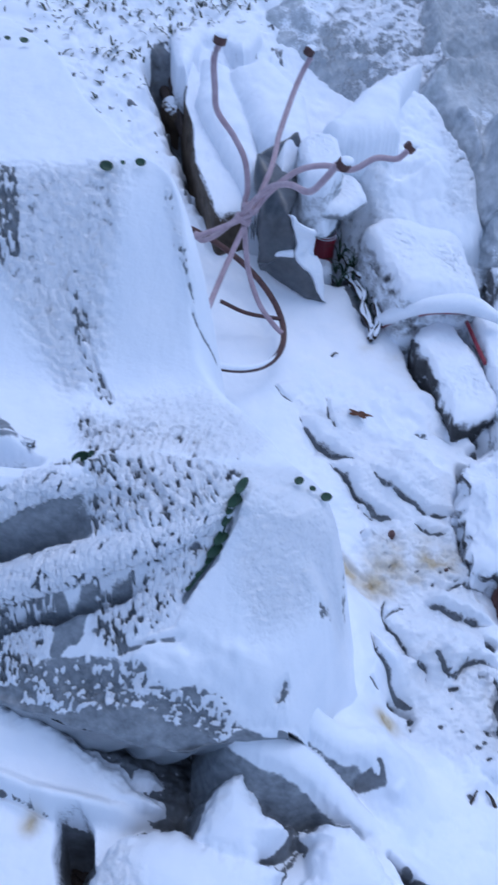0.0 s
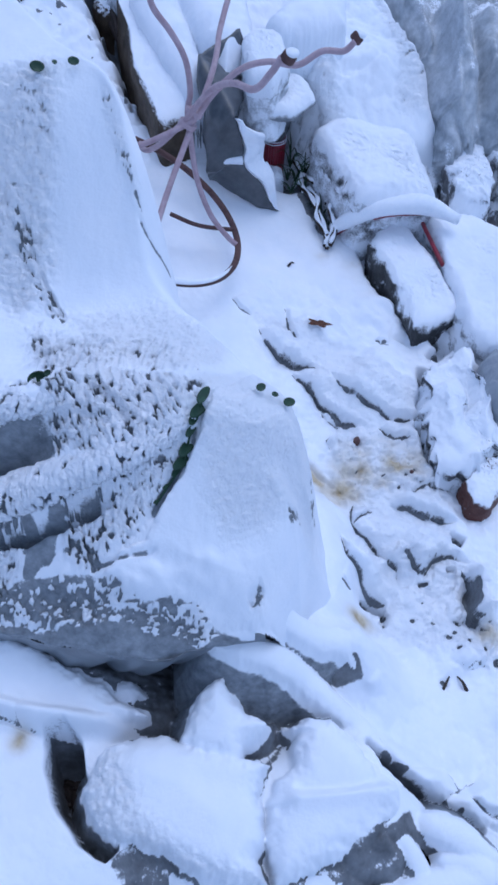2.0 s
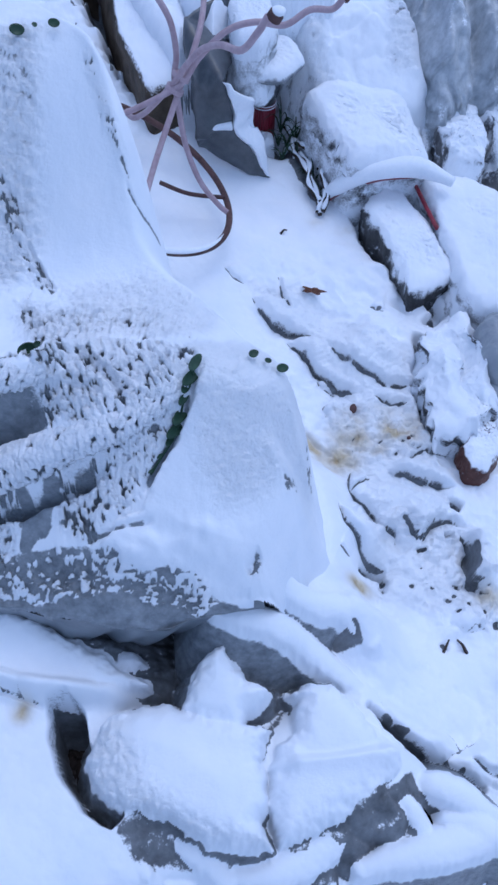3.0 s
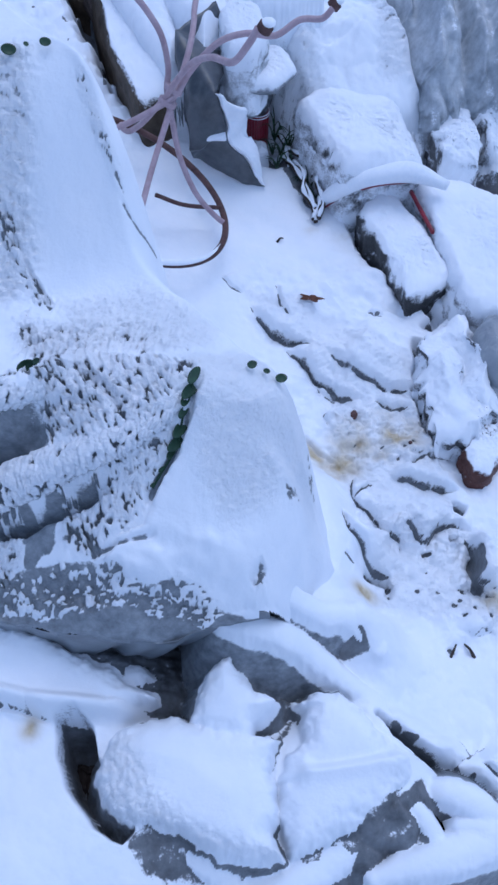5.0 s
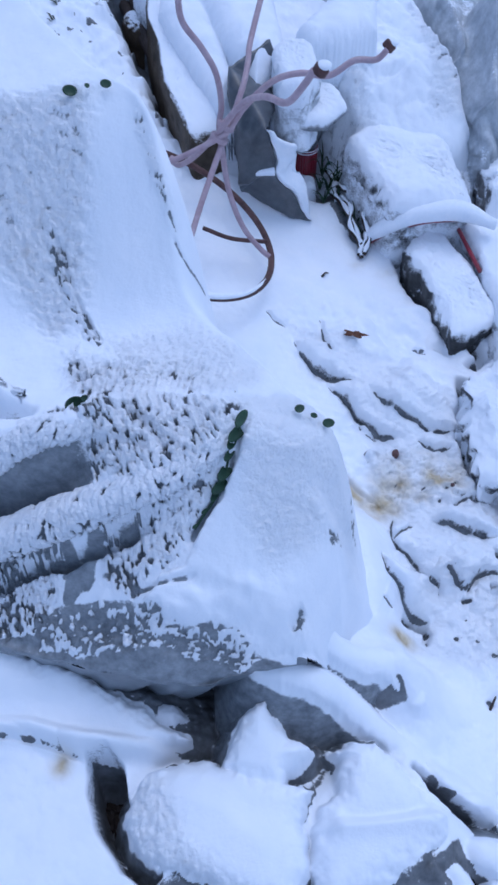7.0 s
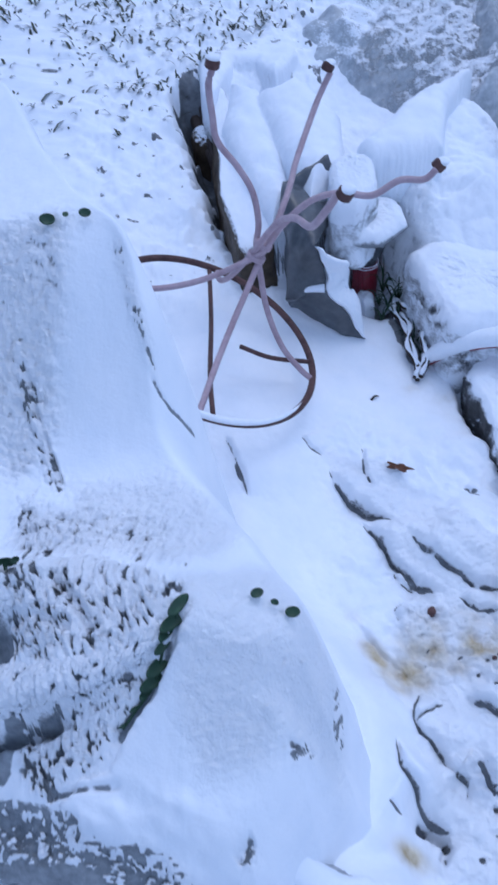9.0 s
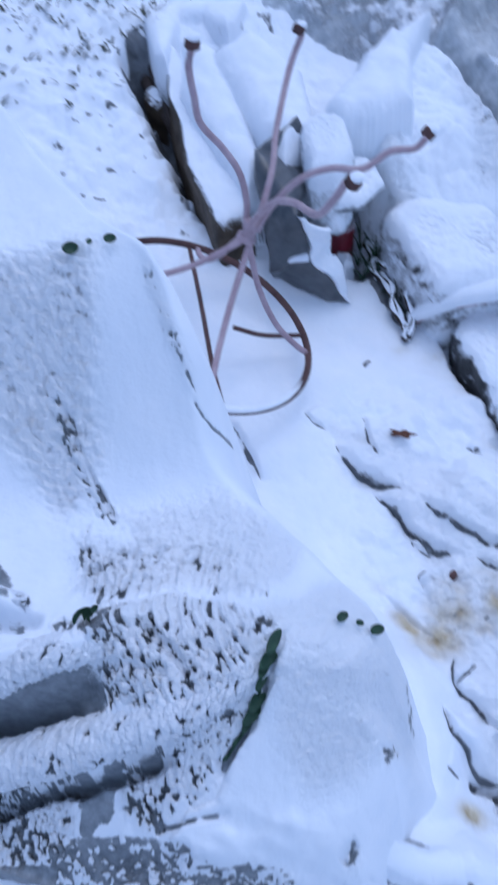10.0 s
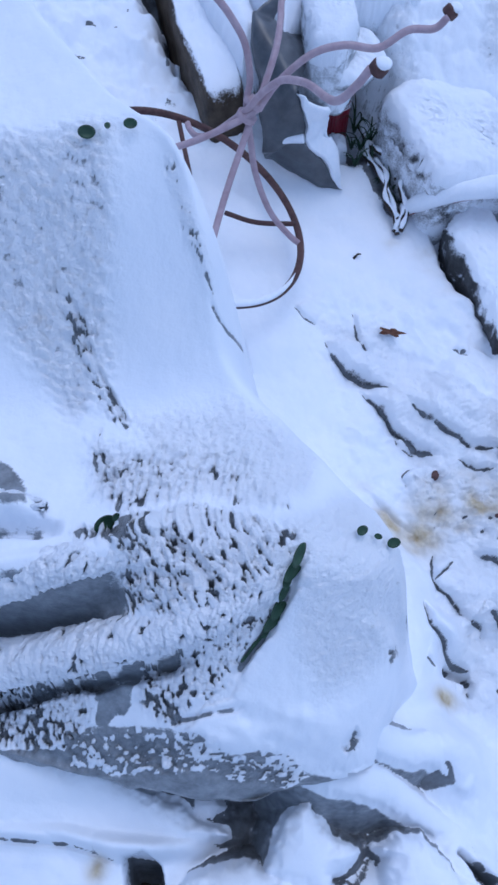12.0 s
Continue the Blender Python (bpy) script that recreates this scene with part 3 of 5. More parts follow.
land.ledge([(0.414, 0.578), (0.45, 0.611), (0.487, 0.618), (0.52, 0.605)], 0.022, 0.04, wedge=0.003)
land.ledge([(0.505, 0.60), (0.515, 0.55), (0.50, 0.50), (0.525, 0.475)], 0.045, 0.05, 0.012, wedge=0.02, at=0.5)
land.groove([(0.466, 0.59), (0.484, 0.586)], 0.02, 0.008, 0.8)
land.groove([(0.41, 0.567), (0.43, 0.565)], 0.012, 0.004)
land.ledge([(0.255, 0.543), (0.275, 0.533)], 0.008, 0.02)
land.ledge([(0.225, 0.86), (0.255, 0.815), (0.30, 0.775)], 0.012, 0.03, bare=0.2)
land.ledge([(-0.031, 1.213), (-0.004, 1.161), (0.026, 1.083)], 0.016, 0.03, wedge=0.012, at=0.6)
land.ledge([(0.44, 1.17), (0.455, 1.155), (0.47, 1.15)], 0.010, 0.02)
land.ledge([(0.50, 0.42), (0.46, 0.41), (0.43, 0.425)][::-1], 0.010, 0.03, bare=0.4)
for px, py, size in ((0.385, 0.497, 0.006), (0.442, 0.463, 0.008), (0.468, 0.489, 0.008), (0.458, 1.156, 0.007), (0.413, 0.385, 0.008), (0.452, 0.47, 0.006), (0.45, 0.44, 0.005), (0.395, 0.50, 0.004), (0.42, 0.49, 0.005), (0.47, 0.45, 0.006), (0.41, 0.53, 0.005),
                     (0.415, 0.77, 0.005), (0.43, 0.79, 0.006), (0.39, 0.80, 0.006), (0.45, 0.80, 0.005), (0.50, 0.44, 0.006), (0.52, 0.42, 0.008), (0.53, 0.39, 0.010)):
    land.dimple(px, py, size * 0.9)
for px, py, rx, ry, much, turn in ((0.295, 0.765, 0.045, 0.030, 1.25, 20), (0.255, 0.795, 0.034, 0.016, 1.1, -50), (0.345, 0.815, 0.05, 0.03, 1.2, 0), (0.43, 0.825, 0.055, 0.04, 1.35, 0), (0.39, 0.785, 0.03, 0.02, 0.7, 0),
                                    (0.365, 0.86, 0.05, 0.025, 0.5, 0), (0.41, 0.875, 0.03, 0.02, 0.6, 0), (0.283, 0.480, 0.024, 0.017, 1.4, 0), (0.215, 0.87, 0.018, 0.010, 0.5, -40)):
    land.blot(px, py, rx, ry, much, turn)
land.z += near * 0.0030 * rough(gx, gy, 0.020, 141, 3)
land.blot(0.515, 0.465, 0.04, 0.018, 0.7)
land.blot(-0.225, 0.29, 0.014, 0.014, 1.1)
land.blot(0.44, 1.42, 0.03, 0.02, 0.7)
land.blot(0.36, 1.45, 0.02, 0.02, 0.5)
crumbly = ease(0.10, 0.02, np.hypot((gx - 0.43) / 1.2, gy - 0.79)) + ease(0.09, 0.02, np.hypot(gx - 0.46, gy - 0.49))
land.z += crumbly * 0.02 * rough(gx, gy, 0.035, 71, 4)
land.pillows([(0.16, 1.20), (0.33, 1.08), (0.48, 1.10), (0.50, 0.78), (0.52, 0.45), (0.42, 0.36), (0.28, 0.42), (0.27, 0.62), (0.26, 0.78)], 0.016, 0.085, 1, 0.15)
land.pillows([(0.28, 0.86), (0.48, 0.86), (0.50, 0.74), (0.28, 0.74)], 0.016, 0.034, 3, 0.45)
land.pillows([(0.36, 0.56), (0.54, 0.58), (0.54, 0.38), (0.40, 0.40)], 0.014, 0.035, 5, 0.5)
land.pillows([(-0.42, 0.44), (-0.05, 0.38), (-0.05, 0.28), (-0.42, 0.30)], 0.018, 0.07, 7, 0.3)
land.pillows([(-0.10, 0.10), (0.15, 0.13), (0.45, 0.22), (0.60, 0.15), (0.60, -0.08), (-0.10, -0.08)], 0.03, 0.045, 27, 0.8)
land.pillows([(0.25, 0.30), (0.60, 0.25), (0.60, -0.05), (0.10, -0.05), (0.10, 0.10)], 0.03, 0.09, 9, 0.6)
flat = ease(0.10, 0.22, gx) * ease(0.75, 0.6, gx) * ease(1.42, 1.25, gy) * ease(0.30, 0.42, gy) * ease(-0.01, 0.03, -inside(gx, gy, MOUND))
land.z += flat * (0.055 * rough(gx + 0.4 * gy, gy, 0.09, 97, 3) + 0.035 * (0.1 - np.abs(rough(gx + 0.5 * gy, gy - 0.3 * gx, 0.07, 98, 3))) + 0.005 * rough(gx, gy, 0.014, 99, 2))
low = ease(0.12, 0.2, gx) * ease(0.42, 0.30, gy)
land.z += low * (0.06 * rough(gx, gy, 0.10, 96, 3) + 0.006 * rough(gx, gy, 0.015, 94, 2))
land.frost([(0.28, 0.91), (0.50, 0.91), (0.50, 0.75), (0.28, 0.75)], 0.009, 0.014, 20, 0.35, 1.3, seed=21)
land.frost([(0.37, 0.64), (0.54, 0.62), (0.54, 0.40), (0.40, 0.44)], 0.009, 0.014, 40, 0.35, 1.3, seed=23)
land.frost([(0.14, 1.24), (0.30, 1.22), (0.50, 1.0), (0.52, 0.40), (0.30, 0.46), (0.30, 0.90)], 0.0045, 0.013, 30, 0.0, 1.5, seed=25)
# rolls and hollows along the foot of the heap
land.expose([(0.04, 0.40), (0.11, 0.46), (0.150, 0.432), (0.176, 0.410), (0.217, 0.403), (0.245, 0.383), (0.254, 0.362), (0.217, 0.352), (0.185, 0.355), (0.200, 0.330), (0.15, 0.300), (0.10, 0.23), (0.088, 0.30), (0.04, 0.34)], 0.72, 0.008, ragged=0.012)
land.dig([(0.253, 0.275), (0.297, 0.238), (0.339, 0.210), (0.391, 0.180), (0.415, 0.165), (0.371, 0.166), (0.339, 0.180), (0.303, 0.212), (0.270, 0.252)], 0.070, 0.008, 0.014, 0.85)
land.ridge([(0.262, 0.288), (0.305, 0.250), (0.350, 0.222), (0.42, 0.19)], 0.020, 0.016)
land.expose([(-0.129, 0.165), (-0.055, 0.165), (-0.005, 0.135), (0.051, 0.112), (0.103, 0.115), (0.165, 0.125), (0.235, 0.163), (0.290, 0.181), (0.322, 0.134), (0.280, 0.085), (0.157, 0.06), (-0.09, 0.10)], 0.87, 0.014, ragged=0.02, size=0.06)
land.ledge([(0.40, 0.21), (0.43, 0.19), (0.46, 0.18)], 0.02, 0.03)
land.ridge([(-0.42, 0.352), (-0.259, 0.333), (-0.200, 0.316), (-0.154, 0.310), (-0.096, 0.310), (-0.062, 0.314)], 0.034, 0.013, 2.4)
land.groove([(-0.40, 0.337), (-0.259, 0.319), (-0.217, 0.304), (-0.190, 0.288)], 0.010, 0.0030, 0.95)
land.groove([(-0.16, 0.334), (-0.12, 0.326), (-0.08, 0.327)], 0.012, 0.0042, 0.8)
land.dig([(-0.188, 0.298), (-0.165, 0.304), (-0.150, 0.285), (-0.140, 0.24), (-0.125, 0.195), (-0.100, 0.160), (-0.112, 0.148), (-0.143, 0.166), (-0.175, 0.212), (-0.188, 0.257)], 0.15, 0.005, 0.006)
land.groove([(-0.13, 0.385), (-0.06, 0.372), (0.02, 0.372), (0.06, 0.375)], 0.12, 0.022, 0.8)
land.groove([(-0.04, 0.36), (-0.03, 0.325), (-0.01, 0.30)], 0.10, 0.018, 0.8)
land.groove([(0.471, 1.496), (0.481, 1.380), (0.530, 1.238), (0.557, 1.189)], 0.05, 0.018)
land.groove([(0.574, 1.178), (0.596, 1.140), (0.556, 1.110)], 0.05, 0.014)
land.groove([(0.529, 1.079), (0.522, 1.015), (0.504, 0.924), (0.509, 0.823)], 0.05, 0.016)
land.expose([(0.250, 1.919), (0.323, 1.999), (0.380, 1.831), (0.440, 1.630), (0.376, 1.499), (0.332, 1.590), (0.277, 1.735)], 1.0)
land.knoll(0.28, 1.745, 0.06, 0.075, -0.09, power=3)
# the trench under the bank
land.groove([(-0.215, 2.30), (-0.185, 2.20), (-0.135, 2.05), (-0.07, 1.90), (-0.01, 1.79)], 0.16, 0.044)
land.expose([(-0.235, 2.31), (-0.20, 2.33), (-0.14, 2.22), (-0.06, 1.98), (0.02, 1.80), (-0.03, 1.80), (-0.11, 1.94), (-0.19, 2.10), (-0.24, 2.22)], 1.3)
# tufts breaking the snow on the bank
bank = ease(0.12, 0.5, (gy - 1.5) - 0.55 * (gx - 0.25)) * ease(0.40, 0.1, gx) * near
spots = rough(gx, gy, 0.075, 31, 3)
land.z += bank * (0.05 * np.clip(spots, 0, 1) + 0.02 * rough(gx, gy, 0.03, 33, 3))
land.bare = np.maximum(land.bare, bank * 0.85 * ease(0.17, 0.25, spots * 0.25 + rough(gx, gy, 0.026, 35, 3) * 0.85))
# bags and folds of sheeting in front of the heap, snowed together with the ground
FRONT = [("snow_drift", "smooth drift of snow leaning against the covered heap", "snow drift", "", False),
         ("rubbish_bag", "full rubbish bag buried in thick snow", "bag", "bags in front", True),
         ("rubbish_bag", "full rubbish bag with a sharp fold under snow", "bag", "bags in front", True),
         ("rubbish_bag", "small knotted bag end capped with snow", "bag", "bags in front", True),
         ("snow_clump", "small clump of snow in a dark hollow", "snow clump", "", False),
         ("sheeting_fold", "roll of sheeting running down from the heap under snow", "sheeting", "folds of sheeting", True),
         ("sheeting_fold", "short curved roll of sheeting capped with snow", "sheeting", "folds of sheeting", True)]
land.dome(1, [(-0.42, 0.47), (-0.24, 0.408), (-0.195, 0.392), (-0.165, 0.376), (-0.135, 0.364), (-0.115, 0.357), (-0.10, 0.338), (-0.06, 0.318), (-0.15, 0.300), (-0.20, 0.305), (-0.26, 0.322), (-0.42, 0.35)], 0.325, (-0.05, 0.85), 0.035, 0.008, 0.02, 1.6)
land.ridge([(-0.42, 0.352), (-0.259, 0.333), (-0.200, 0.316), (-0.154, 0.310), (-0.096, 0.310), (-0.062, 0.314)], 0.018, 0.018, 2.0)
land.roll(6, [(0.045, 0.384, 0.372), (0.075, 0.376, 0.366), (0.114, 0.368, 0.342), (0.146, 0.360, 0.306), (0.172, 0.348, 0.274), (0.204, 0.328, 0.243), (0.245, 0.298, 0.210)], (0.014, 0.020, 0.021, 0.021, 0.020, 0.018, 0.016))
land.roll(7, [(0.120, 0.432, 0.375), (0.130, 0.420, 0.366), (0.153, 0.410, 0.334), (0.186, 0.405, 0.303), (0.220, 0.404, 0.287), (0.246, 0.388, 0.266), (0.268, 0.364, 0.240)], (0.014, 0.019, 0.021, 0.021, 0.021, 0.019, 0.014), seed=3)
FOLDS = [([(0.225, 0.172, 0.222), (0.248, 0.160, 0.240), (0.272, 0.143, 0.238), (0.287, 0.118, 0.228), (0.296, 0.088, 0.212)], (0.010, 0.014, 0.015, 0.014, 0.010)),
         ([(0.205, 0.128, 0.222), (0.186, 0.122, 0.232), (0.130, 0.092, 0.230), (0.085, 0.080, 0.226), (0.040, 0.085, 0.212)], (0.014, 0.024, 0.026, 0.024, 0.014)),
         ([(-0.095, 0.185, 0.220), (-0.085, 0.152, 0.232), (-0.088, 0.128, 0.228), (-0.072, 0.095, 0.222)], (0.008, 0.009, 0.010, 0.010)),
         ([(-0.055, 0.150, 0.208), (-0.030, 0.130, 0.224), (0.005, 0.108, 0.224), (0.030, 0.080, 0.212)], (0.010, 0.016, 0.018, 0.014)),
         ([(0.205, 0.076, 0.212), (0.250, 0.084, 0.224), (0.300, 0.088, 0.226), (0.385, 0.100, 0.215)], (0.014, 0.022, 0.024, 0.020)),
         ([(0.292, 0.168, 0.214), (0.315, 0.162, 0.230), (0.348, 0.150, 0.230), (0.390, 0.122, 0.212)], (0.012, 0.019, 0.021, 0.016)),
         ([(0.330, 0.122, 0.214), (0.365, 0.112, 0.220), (0.410, 0.085, 0.210)], (0.012, 0.016, 0.014))]
for k, (run_pts, wide_at) in enumerate(FOLDS):
    FRONT.append(("sheeting_fold", "crumpled fold of grey sheeting under snow", "sheeting", "folds of sheeting", True))
    land.roll(8 + k, run_pts, wide_at, seed=5 + k)
land.dome(5, [(-0.114, 0.352), (-0.104, 0.372), (-0.078, 0.372), (-0.064, 0.352), (-0.078, 0.336), (-0.104, 0.336)], 0.268, edge=0.020, ragged=0.006, soft=0.012)
land.dome(4, [(-0.002, 0.299), (0.012, 0.331), (0.028, 0.345), (0.046, 0.346), (0.062, 0.317), (0.072, 0.303), (0.105, 0.290), (0.093, 0.273), (0.070, 0.261), (0.061, 0.240), (0.02, 0.248), (-0.015, 0.272)], 0.318, (0.0, 0.30), 0.035, 0.008, 0.014, seed=2)
land.dome(3, [(0.145, 0.278), (0.136, 0.290), (0.165, 0.300), (0.192, 0.300), (0.223, 0.264), (0.244, 0.225), (0.272, 0.202), (0.269, 0.180), (0.227, 0.152), (0.186, 0.131), (0.126, 0.108), (0.098, 0.103), (0.091, 0.131), (0.089, 0.163), (0.097, 0.202), (0.110, 0.228), (0.132, 0.238)], 0.285, (0.0, 0.08), 0.038, 0.008, 0.008,
          folds=[([(0.110, 0.196), (0.160, 0.194), (0.205, 0.195), (0.275, 0.203)], 0.016, 0.012), ([(0.125, 0.209), (0.17, 0.206), (0.215, 0.208), (0.26, 0.217)], -0.012, 0.010)], seed=4)
land.dome(2, [(-0.116, 0.268), (-0.090, 0.279), (-0.039, 0.283), (0.034, 0.263), (0.062, 0.253), (0.097, 0.241), (0.088, 0.221), (0.080, 0.202), (0.088, 0.181), (0.083, 0.149), (0.074, 0.132), (0.084, 0.106), (0.036, 0.104), (-0.002, 0.123), (-0.047, 0.154), (-0.108, 0.174), (-0.132, 0.196), (-0.138, 0.223), (-0.126, 0.248)], 0.300, (0.0, 0.10), 0.032, 0.009, 0.007,
          folds=[([(-0.10, 0.25), (-0.02, 0.22), (0.05, 0.16)], 0.008, 0.03)], seed=6)
BEYOND = [("rubbish_bag", "long lumpy bag under smooth snow", "bag", [(-0.097, 2.040), (-0.085, 2.226), (0.0, 2.162), (0.070, 1.868), (0.105, 1.755), (0.045, 1.719), (-0.011, 1.827)], 0.455, (0.0, 0.2), 0.05),
          ("rubbish_bag", "wide bag under smooth snow", "bag", [(-0.020, 2.118), (0.090, 2.191), (0.199, 2.041), (0.209, 1.833), (0.128, 1.722), (0.075, 1.861)], 0.490, (0.0, 0.2), 0.06),
          ("sheeting_fold", "snow-covered fold of sheeting over a hollow", "sheeting", [(-0.185, 2.34), (-0.19, 2.46), (-0.10, 2.56), (0.062, 2.52), (0.085, 2.40), (0.03, 2.25), (-0.03, 2.36), (-0.09, 2.35), (-0.125, 2.13), (-0.155, 2.16)], 0.500, (0, 0), 0.03),
          ("board", "tilted board under snow in front of the frosted sheet", "board", [(0.230, 1.868), (0.369, 2.049), (0.523, 2.171), (0.448, 2.024), (0.425, 1.850), (0.335, 1.815), (0.265, 1.815)], 0.505, (0.0, 0.2), 0.04)]
for name, label, category, rim, high, tilt, round_ in BEYOND:
    FRONT.append((name, label, category, "", True))
    land.dome(len(FRONT), rim, high, tilt, round_, 0.004, 0.012, 16.0, 0.03, seed=len(FRONT))
land.frost([(-0.15, 0.26), (-0.09, 0.27), (-0.06, 0.20), (0.0, 0.15), (0.08, 0.12), (0.09, 0.09), (-0.01, 0.11), (-0.12, 0.16), (-0.15, 0.20)], 0.007, 0.009, 80, 0.0, 1.6, seed=27)
land.x = gx


for k, (name, label, category, group, grey) in enumerate(FRONT):
    mine = land.own == k + 1
    x, y = (float(q[mine].mean()) for q in (gx, gy))
    thing = base(name, x, y, float(land.z[mine].min()), label, category, group)
    for piece, cells_of in (("snow", largest(mine & (land.bare < 0.3))), ("side", largest(mine & (land.bare >= 0.3)))):
        if cells_of.sum() > 30:
            ob = sheet(piece, land, SHEET if grey else GROUND, picked=cells_of)
            ob.parent, ob.matrix_parent_inverse = thing, Matrix.Translation(-thing.location)
            if piece == "side":
                ob["label"] = "bare grey plastic side"
        land.own[mine & cells_of] = -1
ground = tagged(sheet("ground", land, GROUND, picked=land.own >= 0), "uneven ground under fresh snow with bare soil and painted shade along folds", "ground", kind="structure")


# ---- the heap under its sheet ----
mx, my = np.meshgrid(np.r_[-1.0:-0.40:0.008, -0.40:0.30:0.0017], np.r_[0.31:0.78:0.0017, 0.78:1.05:0.0024, 1.05:1.62:0.005])
heap = Relief(mx, my, mound(mx, my))
edge = inside(mx, my, MOUND) + 0.030 * rough(mx, my, 0.07, 48, 3) * ease(0.46, 0.42, my) * ease(0.11, 0.05, mx)
heap.z += 0.02 * rough(mx, my, 0.2, 41, 3) * ease(0, 0.08, edge)
heap.ridge([(-0.55, 0.505), (-0.30, 0.500), (-0.20, 0.495), (-0.10, 0.497), (-0.05, 0.508), (0.0, 0.535), (0.012, 0.545)], 0.020, 0.020, 3.0)
heap.ridge([(-0.55, 0.580), (-0.30, 0.566), (-0.21, 0.567), (-0.17, 0.574), (-0.13, 0.590), (-0.07, 0.612)], 0.018, 0.016, 3.0)
heap.ridge([(-0.50, 0.66), (-0.36, 0.655), (-0.27, 0.64), (-0.22, 0.625)], 0.03, 0.016, 2.4)
heap.groove([(-0.55, 0.541), (-0.30, 0.535), (-0.20, 0.533), (-0.15, 0.535), (-0.12, 0.540)], 0.050, 0.015, 0.5)
heap.groove([(-0.40, 0.612), (-0.29, 0.611), (-0.21, 0.608)], 0.026, 0.009, 0.8)
heap.groove([(-0.42, 0.474), (-0.30, 0.474), (-0.18, 0.474), (-0.11, 0.477), (-0.06, 0.488)], 0.026, 0.008, 1.05)
heap.groove([(-0.105, 0.587), (-0.077, 0.558), (-0.055, 0.529)], 0.014, 0.005, 0.9)
heap.groove([(-0.16, 0.554), (-0.12, 0.549), (-0.075, 0.535)], 0.012, 0.005, 0.9)
heap.groove([(-0.205, 0.868), (-0.198, 0.846), (-0.191, 0.826), (-0.174, 0.793), (-0.156, 0.758), (-0.147, 0.745)], 0.009, 0.0028, 1.0)
heap.groove([(-0.048, 0.858), (-0.038, 0.848), (-0.028, 0.846), (-0.014, 0.857), (-0.006, 0.868)], 0.008, 0.0022, 1.0)
heap.ridge([(-0.10, 1.01), (-0.07, 0.95), (-0.055, 0.90), (-0.04, 0.865)], 0.010, 0.012)
heap.expose([(-0.187, 0.484), (-0.150, 0.478), (-0.152, 0.455), (-0.162, 0.430), (-0.192, 0.440)], 0.95, 0.006, ragged=0.04, size=0.025)
heap.expose([(-0.40, 0.44), (-0.19, 0.435), (-0.166, 0.430), (-0.115, 0.425), (-0.1015, 0.414), (-0.0585, 0.389), (-0.012, 0.380), (0.043, 0.371), (0.075, 0.365), (0.04, 0.34), (-0.40, 0.32)], 0.92, 0.006, ragged=0.014)
heap.expose([(-0.33, 0.73), (-0.285, 0.705), (-0.262, 0.668), (-0.246, 0.632), (-0.27, 0.63), (-0.33, 0.66)], 1.1, 0.008, ragged=0.015)
heap.expose([(-0.34, 0.556), (-0.215, 0.555), (-0.165, 0.556), (-0.153, 0.530), (-0.160, 0.514), (-0.21, 0.514), (-0.34, 0.516)], 0.95)
heap.feather([(-0.20, 0.60), (-0.15, 0.618), (-0.08, 0.632), (-0.02, 0.612), (0.032, 0.576), (0.024, 0.548), (-0.02, 0.515), (-0.10, 0.508), (-0.150, 0.520), (-0.152, 0.560)], 0.012, 0.0115, 0.0050, 118, 1.0, 0.47, 1, drop=0.009)
heap.feather([(-0.148, 0.506), (-0.06, 0.512), (-0.015, 0.500), (-0.048, 0.458), (-0.085, 0.431), (-0.118, 0.424), (-0.150, 0.450)], 0.012, 0.0105, 0.0048, 92, 1.0, 0.44, 2, drop=0.008)
heap.feather([(-0.36, 0.505), (-0.195, 0.505), (-0.20, 0.435), (-0.235, 0.412), (-0.36, 0.42)], 0.012, 0.011, 0.0050, 80, 1.0, 0.50, 3, drop=0.008)
heap.feather([(-0.24, 0.432), (-0.17, 0.428), (-0.12, 0.418), (-0.07, 0.388), (-0.06, 0.374), (-0.15, 0.378), (-0.24, 0.40)], 0.007, 0.012, 0.007, 70, 0.95, 0.78, 4, drop=0.002)
heap.feather([(-0.07, 0.505), (-0.02, 0.525), (0.012, 0.540), (0.004, 0.508), (-0.03, 0.478), (-0.05, 0.462), (-0.06, 0.48)], 0.010, 0.0125, 0.0056, 60, 1.0, 0.46, 9, drop=0.008)
heap.feather([(-0.20, 0.70), (-0.10, 0.70), (0.0, 0.66), (0.035, 0.60), (-0.02, 0.615), (-0.06, 0.634), (-0.16, 0.62)], 0.009, 0.013, 0.0058, 62, 0.9, 0.34, 5)
heap.groove([(-0.42, 0.472), (-0.30, 0.474), (-0.18, 0.475), (-0.11, 0.480), (-0.07, 0.490)], 0.020, 0.0055, 1.0)
front_strip = ease(0.45, 0.41, my) * ease(0.10, 0.04, mx) * ease(-0.005, 0.02, edge)
heap.z += front_strip * (0.05 * (0.12 - np.abs(rough(mx * 0.5 + 0.6 * my, my, 0.05, 131, 3))) + 0.014 * rough(mx, my, 0.02, 132, 2))
